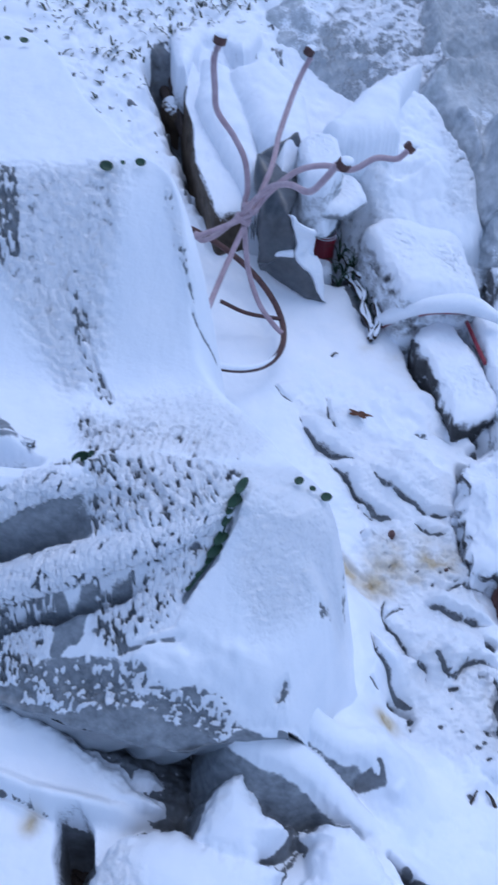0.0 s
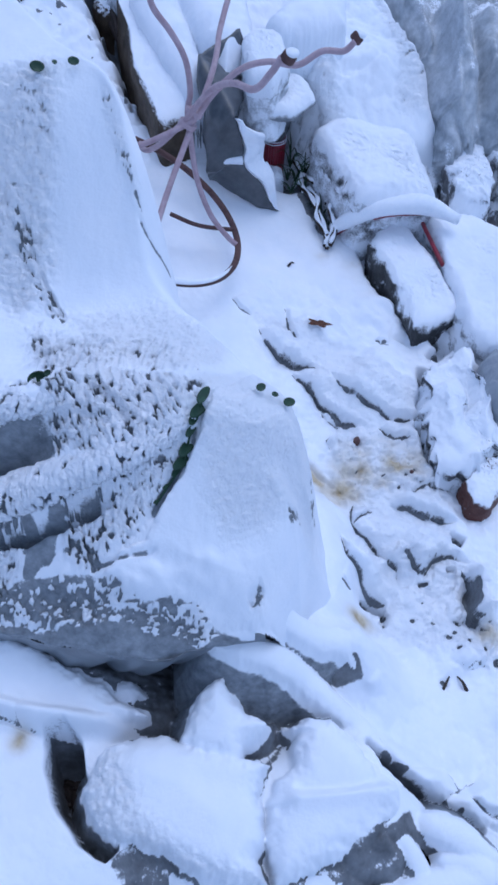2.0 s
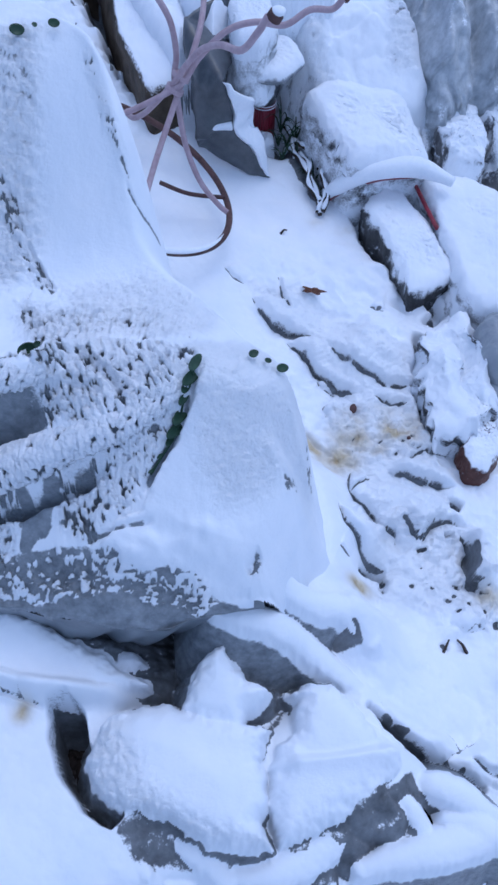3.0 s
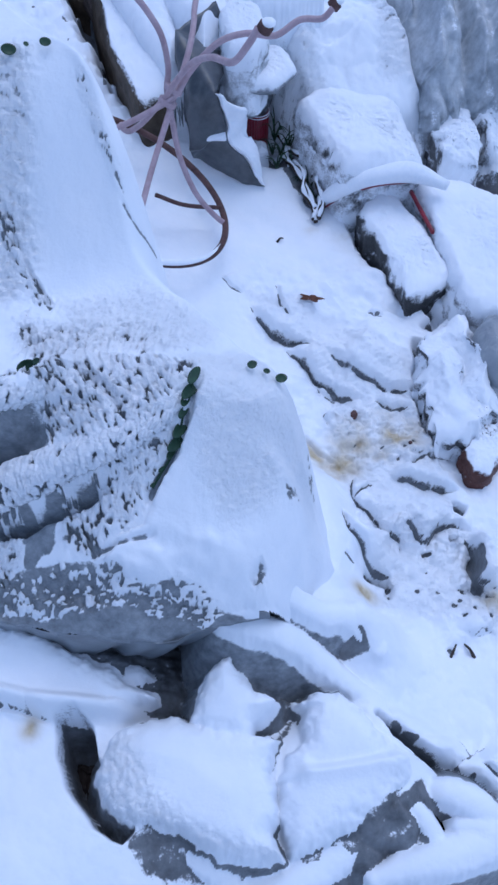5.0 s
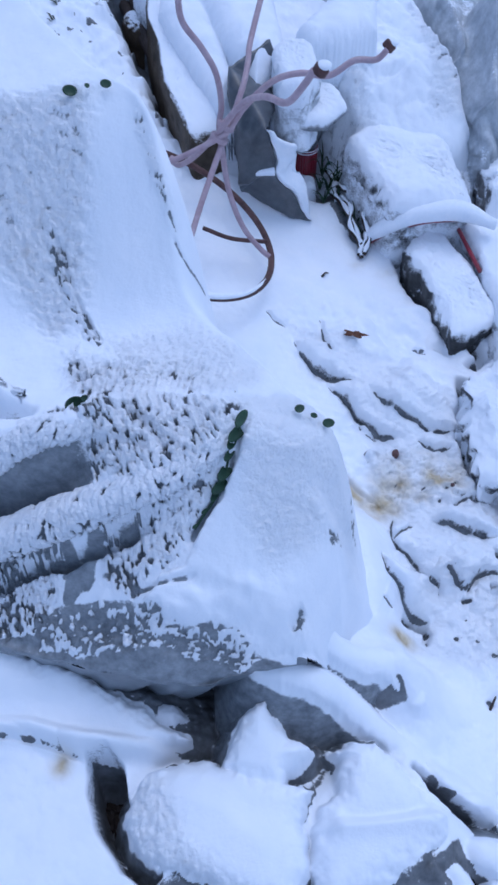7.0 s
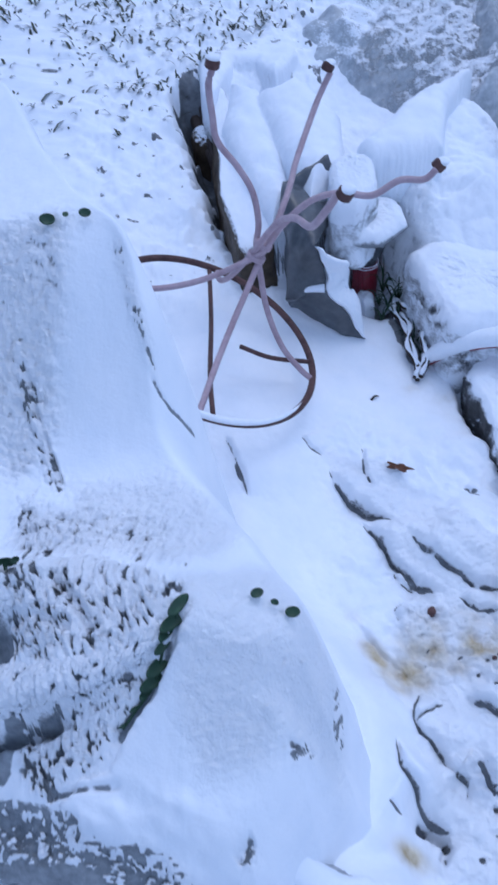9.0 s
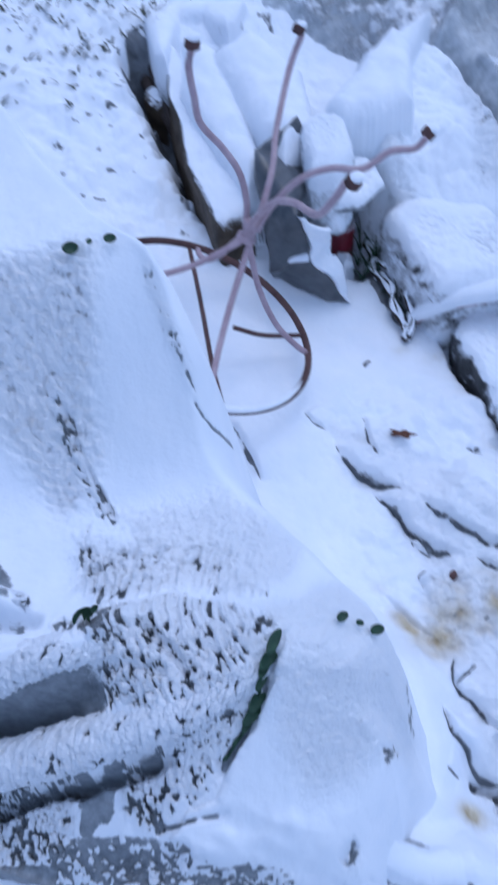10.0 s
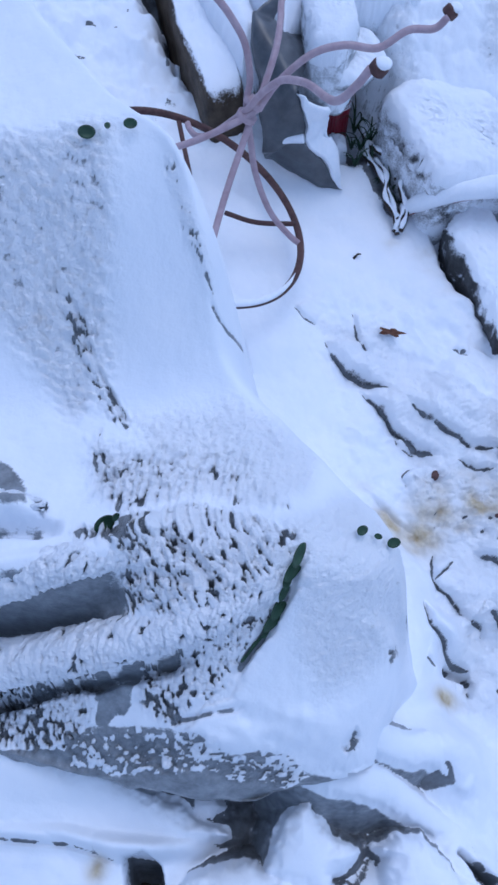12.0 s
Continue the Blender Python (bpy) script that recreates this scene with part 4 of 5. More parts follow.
# the thick smooth layer that ends at the row of leaves and along a broken edge
heap.pad([(0.040, 0.572), (0.032, 0.545), (0.020, 0.520), (0.004, 0.500), (-0.014, 0.484), (-0.034, 0.463), (-0.046, 0.445), (-0.075, 0.433), (-0.100, 0.418), (-0.0585, 0.393), (-0.012, 0.383), (0.040, 0.374), (0.085, 0.372), (0.19, 0.40), (0.29, 0.48), (0.29, 0.62), (0.15, 0.68)], 0.013, 0.012, 0.016, size=0.016, fade=(0.575, 0.535))
heap.feather([(-0.105, 0.413), (-0.0585, 0.386), (-0.012, 0.377), (0.043, 0.368)], 0.007, 0.010, 0.005, 20, 0.95, 0.66, 18, strip=0.015, drop=0.003)
heap.groove([(0.028, 0.550), (0.016, 0.525), (0.004, 0.507), (-0.012, 0.491), (-0.026, 0.479), (-0.046, 0.460)], 0.012, 0.0048, 1.0)
heap.groove([(-0.115, 0.4275), (-0.085, 0.4285), (-0.045, 0.431), (-0.030, 0.434)], 0.008, 0.0030, 0.9)
heap.frost([(-0.45, 0.99), (-0.13, 0.985), (-0.15, 0.85), (-0.19, 0.75), (-0.23, 0.76), (-0.30, 0.85)], 0.011, 0.0090, -35, 0.35, 1.8, seed=3)
heap.feather([(-0.212, 0.870), (-0.198, 0.838), (-0.182, 0.800), (-0.166, 0.765), (-0.152, 0.745)], 0.008, 0.012, 0.006, 125, 0.9, 0.50, 11, strip=0.011)
heap.feather([(-0.182, 0.735), (-0.180, 0.710), (-0.172, 0.68), (-0.16, 0.655)], 0.008, 0.012, 0.006, 100, 0.9, 0.48, 12, strip=0.012)
heap.feather([(-0.082, 0.946), (-0.071, 0.918), (-0.062, 0.898), (-0.049, 0.874), (-0.043, 0.862)], 0.007, 0.010, 0.006, 120, 0.9, 0.46, 13, strip=0.010)
heap.feather([(-0.36, 1.0), (-0.288, 0.985), (-0.278, 0.93), (-0.285, 0.900), (-0.36, 0.89)], 0.010, 0.014, 0.006, 95, 1.0, 0.66, 14)
heap.frost([(-0.20, 0.73), (-0.02, 0.72), (0.03, 0.66), (-0.10, 0.63), (-0.20, 0.63)], 0.009, 0.008, 60, 0.30, 1.5, seed=5)
heap.frost([(0.0, 0.60), (0.10, 0.66), (0.19, 0.60), (0.20, 0.49), (0.05, 0.43), (0.02, 0.46)], 0.0045, 0.0095, 20, 0.0, 1.5, seed=7)
heap.frost([(-0.16, 0.76), (-0.02, 0.78), (0.08, 0.70), (0.06, 0.60), (-0.10, 0.64)], 0.004, 0.0075, 60, 0.0, 1.6, seed=17)
heap.feather([(0.178, 0.585), (0.182, 0.560), (0.180, 0.525)], 0.006, 0.009, 0.005, 80, 0.8, 0.45, 15, strip=0.009)
heap.feather([(0.120, 0.474), (0.138, 0.466), (0.160, 0.490), (0.150, 0.502), (0.134, 0.488)], 0.008, 0.010, 0.005, 40, 1.0, 0.62, 16)
heap.feather([(0.082, 0.392), (0.092, 0.386), (0.098, 0.402), (0.090, 0.406)], 0.006, 0.009, 0.005, 80, 1.0, 0.60, 17)
heap.groove([(0.128, 0.480), (0.14, 0.485), (0.155, 0.498)], 0.008, 0.0035, 0.9)
heap.groove([(0.078, 0.392), (0.084, 0.40), (0.096, 0.41)], 0.014, 0.005, 0.9)
heap.z += 0.004 * rough(mx, my, 0.03, 45, 3)
# the hem of the sheet: its last row of points lies on the outline
hem = (edge < -0.003) & (edge > -0.03) & (my < 0.52) & (mx < 0.095)
out_y, out_x = np.gradient(edge, my[:, 0], mx[0])
heap.x, heap.y = mx + np.where(hem, out_x * (-0.003 - edge), 0), my + np.where(hem, out_y * (-0.003 - edge), 0)
heap.z = np.where(hem, np.maximum(heap.z, 0.385 + 0.012 * rough(mx, my, 0.04, 47, 2)), heap.z)
tarp = tagged(sheet("tarpaulin", heap, SHEET, edge > np.where((my < 0.45) & (mx < 0.20), np.where(mx > 0.086, 0.001, -0.008), -0.03)), "grey plastic tarpaulin over a heap, thick with snow and frost", "tarpaulin")


def hem_curtain():
    """The slack lower edge of the sheet that hangs inwards below the hem."""
    bm = bmesh.new()
    rows = []
    line = through_points([(-0.42, 0.462, 0), (-0.30, 0.418, 0), (-0.235, 0.395, 0), (-0.17, 0.373, 0), (-0.08, 0.358, 0), (0.03, 0.367, 0), (0.10, 0.375, 0)], 24)
    for p in line:
        row = []
        for k in range(14):
            f = k / 13
            wave = 0.010 * math.sin(p.x * 60 + 4 * f) + 0.006 * math.sin(p.x * 140 + 9 * f)
            row.append(bm.verts.new((p.x + 0.004 * math.sin(f * 7), p.y + 0.002 + 0.055 * f * f + wave * f, 0.392 - 0.20 * f + 0.006 * math.sin(p.x * 45))))
        rows.append(row)
    for a, b in zip(rows, rows[1:]):
        for k in range(13):
            bm.faces.new((a[k], b[k], b[k + 1], a[k + 1]))
    part("hem", bm, HEM, tarp, "slack dark grey hem of the sheet")


hem_curtain()


def crusted_roll(axis_pts, radius, seed, open_=0.22, turn=62):
    """A raised fold of the sheet, round and thickly feathered with rime; shade is painted into its gaps and underside.
    """
    line = through_points(axis_pts, 60)
    n, sides = len(line), 90
    run = np.cumsum([0.0] + [(b - a).length for a, b in zip(line, line[1:])])
    roll = Relief(*(np.zeros((n, sides + 1)) for _ in range(3)))
    angle = np.linspace(-math.pi, math.pi, sides + 1)
    wide, slant = 0.0062, math.radians(turn)
    for k, c in enumerate(line):
        d = (line[min(k + 1, n - 1)] - line[max(k - 1, 0)]).normalized()
        a = d.cross(Vector((0, 0, 1))).normalized()
        b = a.cross(d)
        r = np.interp(run[k] / run[-1], np.linspace(0, 1, len(radius)), radius)
        around, along = angle * 0.022, np.full(sides + 1, run[k])
        u, v = along * math.cos(slant) - around * math.sin(slant), along * math.sin(slant) + around * math.cos(slant)
        v = v + 0.012 * rough(along, around, 0.04, 60 + seed, 2)
        f, q, own = cells(u / 0.016, v / wide, 1.0, 30 + seed)
        g, q2, more = cells(u / 0.006, v / 0.0035, 1.0, 40 + seed)
        body = np.sqrt(np.clip(1 - (f / 0.8) ** 2, 0, 1)) * (0.5 + 0.5 * own) + 0.3 * np.clip(1 - g / 0.8, 0, 1) * more
        patch = rough(along, around, 0.05, 70 + seed, 3)
        # the underside gets wider gaps, so its shade is in the colour
        below = ease(1.2, 1.9, np.abs(angle - 0.6))
        cover = body + 0.9 * patch + 0.5 - open_ - 0.35 * below
        gap = ease(0.55, 0.32, cover)
        rr = r * (1 + 0.25 * rough(along, around, 0.05, 80 + seed, 2)) + 0.007 * (body - 0.4) - 0.004 * gap
        roll.x[k] = c.x + rr * (np.sin(angle) * a.x + np.cos(angle) * b.x)
        roll.y[k] = c.y + rr * (np.sin(angle) * a.y + np.cos(angle) * b.y)
        roll.z[k] = c.z + rr * (np.sin(angle) * a.z + np.cos(angle) * b.z)
        roll.bare[k], roll.rime[k] = gap, 1.0
    ob = sheet("fold", roll, SHEET)
    ob.parent, ob["label"] = tarp, "raised fold crusted with white rime"


crusted_roll([(-0.45, 0.505, 0.40), (-0.33, 0.503, 0.475), (-0.22, 0.500, 0.540), (-0.145, 0.500, 0.580), (-0.075, 0.506, 0.607), (-0.035, 0.516, 0.623), (0.0, 0.533, 0.636), (0.016, 0.547, 0.640)], (0.026, 0.026, 0.025, 0.023, 0.018, 0.009), 1, 0.34)
crusted_roll([(-0.42, 0.562, 0.50), (-0.29, 0.565, 0.580), (-0.21, 0.567, 0.632), (-0.165, 0.572, 0.637), (-0.135, 0.581, 0.637), (-0.10, 0.600, 0.638), (-0.06, 0.620, 0.625)], (0.021, 0.021, 0.019, 0.016, 0.006), 2, 0.26)
crusted_roll([(-0.50, 0.66, 0.52), (-0.36, 0.655, 0.60), (-0.28, 0.642, 0.632), (-0.23, 0.628, 0.63)], (0.018, 0.016, 0.014, 0.006), 3, 0.3)
# ---- the upturned stool ----
def stool():
    feet = [Vector(p) for p in ((-0.023, 1.479, 0.804), (0.165, 1.737, 0.695), (0.354, 1.442, 0.639), (0.189, 1.188, 0.729))]
    hub = Vector((0.039, 1.418, 0.488))
    middle = sum(feet, Vector()) / 4
    up = (middle - hub).normalized()
    tall = (middle - hub).length
    thing = base("stool", hub.x, hub.y, 0.15, "upturned metal stool frame, faded pink paint and rust", "stool")
    inv = Matrix.Translation((-hub.x, -hub.y, -0.15))

    def add(name, bm, mat, parent=thing, label=""):
        bm.transform(inv)
        return part(name, bm, mat, parent, label)

    seat, face = Vector((-0.065, 1.3695, 0.3274)), Vector((0.468, 0.027, 0.883)).normalized()
    rim = 0.2316
    for which, f in enumerate(feet):
        out = (f - middle)
        out = (out - up * out.dot(up)).normalized()
        side = out.cross(up)
        far, tip = (f - hub - up * (f - hub).dot(up)).length, (f - hub).dot(up)
        path = [(far, tip - 0.005), (far - 0.006, tip - 0.035), (far - 0.032, tip - 0.075), (0.155, 0.140), (0.105, 0.118), (0.06, 0.09), (0.025, 0.045), (0.009, 0.005),
                (-0.008, -0.03), (-0.02, -0.075), (-0.045, -0.125), (-0.10, -0.165), (-0.165, -0.188), (-0.234, -0.20)]
        lift = (0, 0.1, 0.45, 1, 1, 0.8, 0.4, 0.1) if which == 2 else ()
        end = hub - out - seat
        end = seat + (end - face * end.dot(face)).normalized() * rim
        line = [hub + out * r + up * h + side * 0.009 for r, h in path]
        line = [p + Vector((0, 0, 0.065 * (lift[k] if k < len(lift) else 0))) for k, p in enumerate(line)]
        line = [p.lerp(end, ease(len(line) - 7, len(line) - 1, k)) for k, p in enumerate(line)]
        add("leg", tube(line, 0.0060, 12, 6), PAINT)
        foot = f + out * 0.002
        d = (out * 0.25 + up).normalized()
        knob = tube([foot - d * 0.008, foot, foot + d * 0.008], lambda u: 0.0125 if 0.15 < u < 0.85 else 0.0095, 16, 3)
        k = add("foot", knob, RUST, thing, "rust-brown rubber foot")
        cap = bmesh.new()
        bmesh.ops.create_icosphere(cap, subdivisions=3, radius=0.0120, matrix=Matrix.Translation(foot + d * 0.009) @ Matrix.Diagonal((1, 1, 0.55, 1)))
        add("snow_cap", cap, WHITE, k, "small cap of snow")
    side = face.orthogonal().normalized()
    other = face.cross(side)
    loop = [seat + (side * math.cos(a) + other * math.sin(a)) * rim for a in (2 * math.pi * k / 48 for k in range(49))]
    band = add("ring", tube(loop, 0.0072, 12, 2), RUST, thing, "rusty brown seat ring")
    start = min(range(48), key=lambda k: loop[k].y - 0.3 * loop[k].x)
    add("snow", tube([loop[(start + k) % 48] + Vector((0, 0, 0.0045)) for k in range(-7, 8)], lambda u: 0.0074 * math.sin(math.pi * min(max(u, 0.03), 0.97)) ** 0.4, 10, 3), WHITE, band, "line of snow")
    for rod in ([(-0.091, 1.60, 0.33), (-0.070, 1.43, 0.318), (-0.050, 1.24, 0.335), (-0.035, 1.142, 0.33)], [(-0.008, 1.382, 0.288), (0.053, 1.39, 0.251), (0.135, 1.410, 0.222)]):
        add("brace", tube([Vector(p) for p in rod], 0.005, 8, 5), RUST, thing, "thin rusty brace")
    for h in (-0.012, 0.016):
        add("collar", tube([hub + up * (h - 0.005), hub + up * h, hub + up * (h + 0.005)], 0.0185, 16, 3), PAINT, thing, "narrow clamp round the crossed legs")
    return thing


stool()

# ---- boxes, stones and bags beyond ----
snowed_block("carton", CARTON, "large dark box with red print under smooth snow", "box",
             [(0.342, 1.704), (0.420, 1.775), (0.544, 1.786), (0.606, 1.645), (0.628, 1.486), (0.438, 1.480), (0.423, 1.509)], 0.05, 0.290, lean=(-0.05, 0.12), edge=0.040, rugged=0.005, flare=0.04, soften=12, crumb=2.0, ragged=0.012, folds=[([(0.40, 1.70), (0.50, 1.66), (0.60, 1.66)], 0.012, 0.05)])
snowed_block("block", BLOCK, "dark building block with a crust of snow", "block",
             [(0.462, 1.457), (0.517, 1.522), (0.573, 1.519), (0.640, 1.209), (0.609, 1.168), (0.521, 1.144)], 0.04, 0.172, edge=0.040, crumb=1.6, soften=16, flare=-0.04, ragged=0.012, rugged=0.008)
snowed_block("carton", CARTON, "long red-sided box under a thick layer of snow", "box",
             [(0.614, 1.510), (0.721, 1.520), (0.829, 1.419), (0.851, 1.110), (0.660, 1.057), (0.620, 1.104)], 0.05, 0.200, edge=0.035, rugged=0.006, seed=4, crumb=1.6, soften=10, ragged=0.010)
snowed_block("rubble_slab", RUBBLE, "tilted slab of broken masonry crusted with snow", "rubble",
             [(0.504, 1.009), (0.479, 0.871), (0.480, 0.769), (0.576, 0.764), (0.627, 0.853), (0.650, 0.999), (0.606, 1.094), (0.549, 1.043)], 0.04, 0.170, edge=0.025, rugged=0.018, lean=(0.1, 0.0), seed=5, crumb=1.8, flare=-0.03, soften=8, melt=1, ragged=0.030, folds=[([(0.56, 1.06), (0.575, 0.95), (0.56, 0.80)], -0.022, 0.012), ([(0.61, 1.04), (0.62, 0.93), (0.60, 0.84)], 0.016, 0.012), ([(0.52, 0.98), (0.53, 0.88), (0.52, 0.80)], 0.012, 0.014)])
snowed_block("bucket", GREYPLASTIC, "grey translucent plastic bucket lying in snow", "bucket",
             [(0.617, 1.018), (0.654, 1.054), (0.732, 1.036), (0.702, 0.887), (0.633, 0.881), (0.614, 0.927)], 0.06, 0.220, edge=0.05, seed=25, rugged=0.004)
snowed_block("jar", GREYPLASTIC, "small grey plastic jar lying in snow", "jar",
             [(0.629, 0.916), (0.675, 0.920), (0.663, 0.849), (0.615, 0.851)], 0.06, 0.160, edge=0.02, seed=26, rugged=0.002)
snowed_block("clay_pot", POT, "brown clay pot half full of snow", "pot",
             [(0.537, 0.757), (0.572, 0.806), (0.607, 0.808), (0.609, 0.748), (0.570, 0.695), (0.541, 0.705)], 0.05, 0.150, edge=0.02, seed=6, crumb=2.0, soften=14)
tagged(part("snow_clump", boulder([(0.235, 1.70), (0.262, 1.675), (0.285, 1.69), (0.28, 1.725), (0.25, 1.735)], 0.08, 0.185, edge=0.02, seed=31, rugged=0.006), WHITE), "small clump of snow below a red can", "snow clump")
snowed_block("timber_log", TIMBER, "rotten brown log under snow beside a trench", "log",
             [(-0.136, 2.091), (-0.133, 2.275), (-0.046, 2.102), (0.019, 1.882), (0.048, 1.688), (-0.026, 1.655), (-0.080, 1.813)], 0.12, 0.400, edge=0.03, seed=7, lean=(0.0, 0.25))
snowed_block("rubbish_bag", RUBBISH, "snow-covered lump in the rubbish", "bag",
             [(0.170, 1.817), (0.209, 1.887), (0.271, 1.857), (0.275, 1.701), (0.234, 1.636), (0.172, 1.651)], 0.30, 0.470, edge=0.04, seed=11, soften=22, melt=3, crumb=1.6)
snowed_block("lid", RUBBISH, "snow-covered lid over a dark hollow", "lid",
             [(0.174, 1.768), (0.223, 1.823), (0.323, 1.804), (0.349, 1.711), (0.280, 1.640), (0.211, 1.629)], 0.348, 0.388, edge=0.03, seed=13, flare=-0.1, soften=14, crumb=1.5)
snowed_block("rubble_stone", STONE, "small snow-capped stone among the rubbish", "stone",
             [(0.690, 1.682), (0.782, 1.747), (0.817, 1.618), (0.755, 1.509), (0.694, 1.539)], 0.05, 0.230, edge=0.03, seed=15, rugged=0.020, crumb=1.8)
snowed_block("rubble_stone", STONE, "small snow-capped stone among the rubbish", "stone",
             [(0.818, 1.717), (0.921, 1.756), (0.965, 1.625), (0.857, 1.520), (0.796, 1.597)], 0.05, 0.230, edge=0.03, seed=16, rugged=0.020, crumb=1.8)
snowed_block("rubble_stone", TIMBER, "rounded brown stone lying in the dark trench", "stone",
             [(-0.205, 2.20), (-0.18, 2.235), (-0.14, 2.22), (-0.125, 2.17), (-0.15, 2.135), (-0.19, 2.15)], 0.22, 0.385, edge=0.05, seed=33, soften=20)
# ---- bags buried in a smooth slope ----
qx, qy = np.meshgrid(np.arange(0.22, 0.76, 0.0032), np.arange(1.60, 2.32, 0.0032))
SLOPE = [(0.375, 1.735), (0.41, 1.695), (0.50, 1.655), (0.61, 1.66), (0.67, 1.73), (0.64, 1.90), (0.56, 2.12), (0.44, 2.24), (0.34, 2.12), (0.31, 1.95), (0.335, 1.80)]
qd = inside(qx, qy, SLOPE) + 0.02 * rough(qx, qy, 0.05, 58, 3)
pile = Relief(qx, qy, np.minimum(0.295 + 0.60 * (qy - 1.70), 0.34 + 0.28 * (qy - 1.70)) - 0.06 + 0.06 * np.sqrt(np.clip(1 - (1 - np.clip(qd / 0.05, 0, 1)) ** 2, 0, 1)) + np.minimum(qd, 0) * 2.6)
pile.knoll(0.36, 1.80, 0.05, 0.05, 0.035, power=3)
pile.knoll(0.33, 1.92, 0.05, 0.06, 0.04, power=3)
pile.knoll(0.50, 1.85, 0.09, 0.08, 0.02)
pile.pillows([(0.28, 1.7), (0.66, 1.7), (0.62, 2.1), (0.35, 2.2)], 0.022, 0.10, 15, 0.1)
pile.pillows([(0.30, 1.78), (0.46, 1.74), (0.50, 2.0), (0.35, 2.15)], 0.014, 0.035, 19, 0.2)
pile.frost([(0.56, 1.72), (0.66, 1.72), (0.62, 2.0), (0.52, 2.1), (0.55, 1.9)], 0.010, 0.02, 40, 0.5, 1.4, seed=13)
pile.z += 0.012 * rough(qx, qy, 0.03, 59, 3) + 0.02 * rough(qx, qy, 0.09, 57, 3)
pile.frost([(0.20, 1.60), (0.45, 1.60), (0.42, 1.78), (0.36, 2.2), (0.20, 2.2)], 0.012, 0.016, 40, 0.3, 1.3, seed=14)
tagged(sheet("snow_bank", pile, SHEET, qd > -0.07), "smooth bank of snow over buried rubbish", "snow bank")

# ---- the frosted sheet behind ----
sx, sy = np.meshgrid(np.arange(-0.01, 1.6, 0.005), np.arange(1.55, 3.3, 0.005))
BACK = [(0.60, 1.78), (0.66, 1.66), (0.74, 1.63), (0.80, 1.68), (0.88, 1.66), (1.0, 1.70), (1.55, 1.72), (1.55, 3.25), (0.60, 3.1), (0.36, 2.88), (0.227, 2.76), (0.143, 2.65), (0.030, 2.54), (0.090, 2.43), (0.20, 2.36), (0.34, 2.26), (0.50, 2.10), (0.58, 1.95)]
bd = inside(sx, sy, BACK)
back = Relief(sx, sy, slope(sx, sy) - 0.04 + np.minimum(bd, 0))
back.z += np.sin(np.clip(bd / 0.14, 0, 1) * math.pi / 2) * (0.10 + 0.20 * ease(2.5, 1.9, sy)) + 0.05 * rough(sx, sy, 0.22, 51, 3)
for px, py, qx, qy, high in ((0.68, 1.66, 0.72, 2.05, 0.05), (0.76, 1.64, 0.80, 2.1, -0.05), (0.84, 1.66, 0.95, 2.2, 0.05), (0.92, 1.68, 1.1, 2.0, -0.04),
                             (0.50, 2.12, 0.80, 2.45, 0.05), (0.62, 1.98, 1.0, 2.3, -0.03), (0.35, 2.35, 0.9, 2.6, -0.04), (0.6, 2.2, 0.62, 2.8, 0.04)):
    back.ridge([(px, py), ((px + qx) / 2 + 0.015, (py + qy) / 2), (qx, qy)], high, 0.022, 1.6)
back.frost([(0.2, 2.3), (1.5, 1.9), (1.5, 3.2), (0.5, 3.1)], 0.012, 0.02, 20, 0.0, 1.8, 11)
fold = np.abs(rough(sx + 0.5 * rough(sx, sy, 0.3, 62, 2), sy * 0.35, 0.16, 61, 3))
drape = ease(2.35, 1.85, sy) * ease(-0.02, 0.05, bd)
back.z += drape * 0.22 * (0.14 - fold) + 0.05 * (1 - drape) * (0.14 - np.abs(rough(sx, sy, 0.14, 63, 3)))
clear = rough(sx, sy, 0.20, 55, 4)
back.bare = np.maximum(ease(-0.10, 0.08, clear) * 0.95, drape * (0.12 + 0.60 * ease(0.03, 0.12, fold + 0.5 * rough(sx, sy, 0.06, 64, 3))))
hang = ease(0.18, 0.0, bd) * ease(2.3, 2.0, sy)
f, n, own = cells(sx + 0.03 * rough(sx, sy, 0.08, 72, 2), back.z * 0.55, 0.075, 21)
f2, n2, own2 = cells(sx + 0.4 * back.z, back.z * 0.8 - 0.3 * sx, 0.036, 25)
g, h, more = cells(sx, sy, 0.085, 23)
back.z += (1 - hang) * 0.028 * (np.clip(h - g, 0, 1) - 0.3) * (0.4 + more)
back.y = sy + hang * (0.16 * np.abs(rough(sx, back.z * 0.6, 0.13, 68, 3)) + 0.04 * rough(sx, back.z * 2, 0.05, 69, 2) - 0.10 * np.clip(n - f, 0, 1) * (0.4 + own) - 0.04 * np.clip(n2 - f2, 0, 1))
back.x = sx + hang * 0.05 * rough(sx, back.z * 1.5, 0.10, 70, 2)
tagged(sheet("plastic_sheet", back, FILM, bd > -0.03), "crumpled translucent plastic sheet dusted with frost", "plastic sheet")


# ---- things among the rubbish ----
def on_land(x, y):
    return float(land.z[np.searchsorted(gy[:, 0], y), np.searchsorted(gx[0], x)])


def on_heap(x, y):
    return float(heap.z[np.searchsorted(my[:, 0], y), np.searchsorted(mx[0], x)])


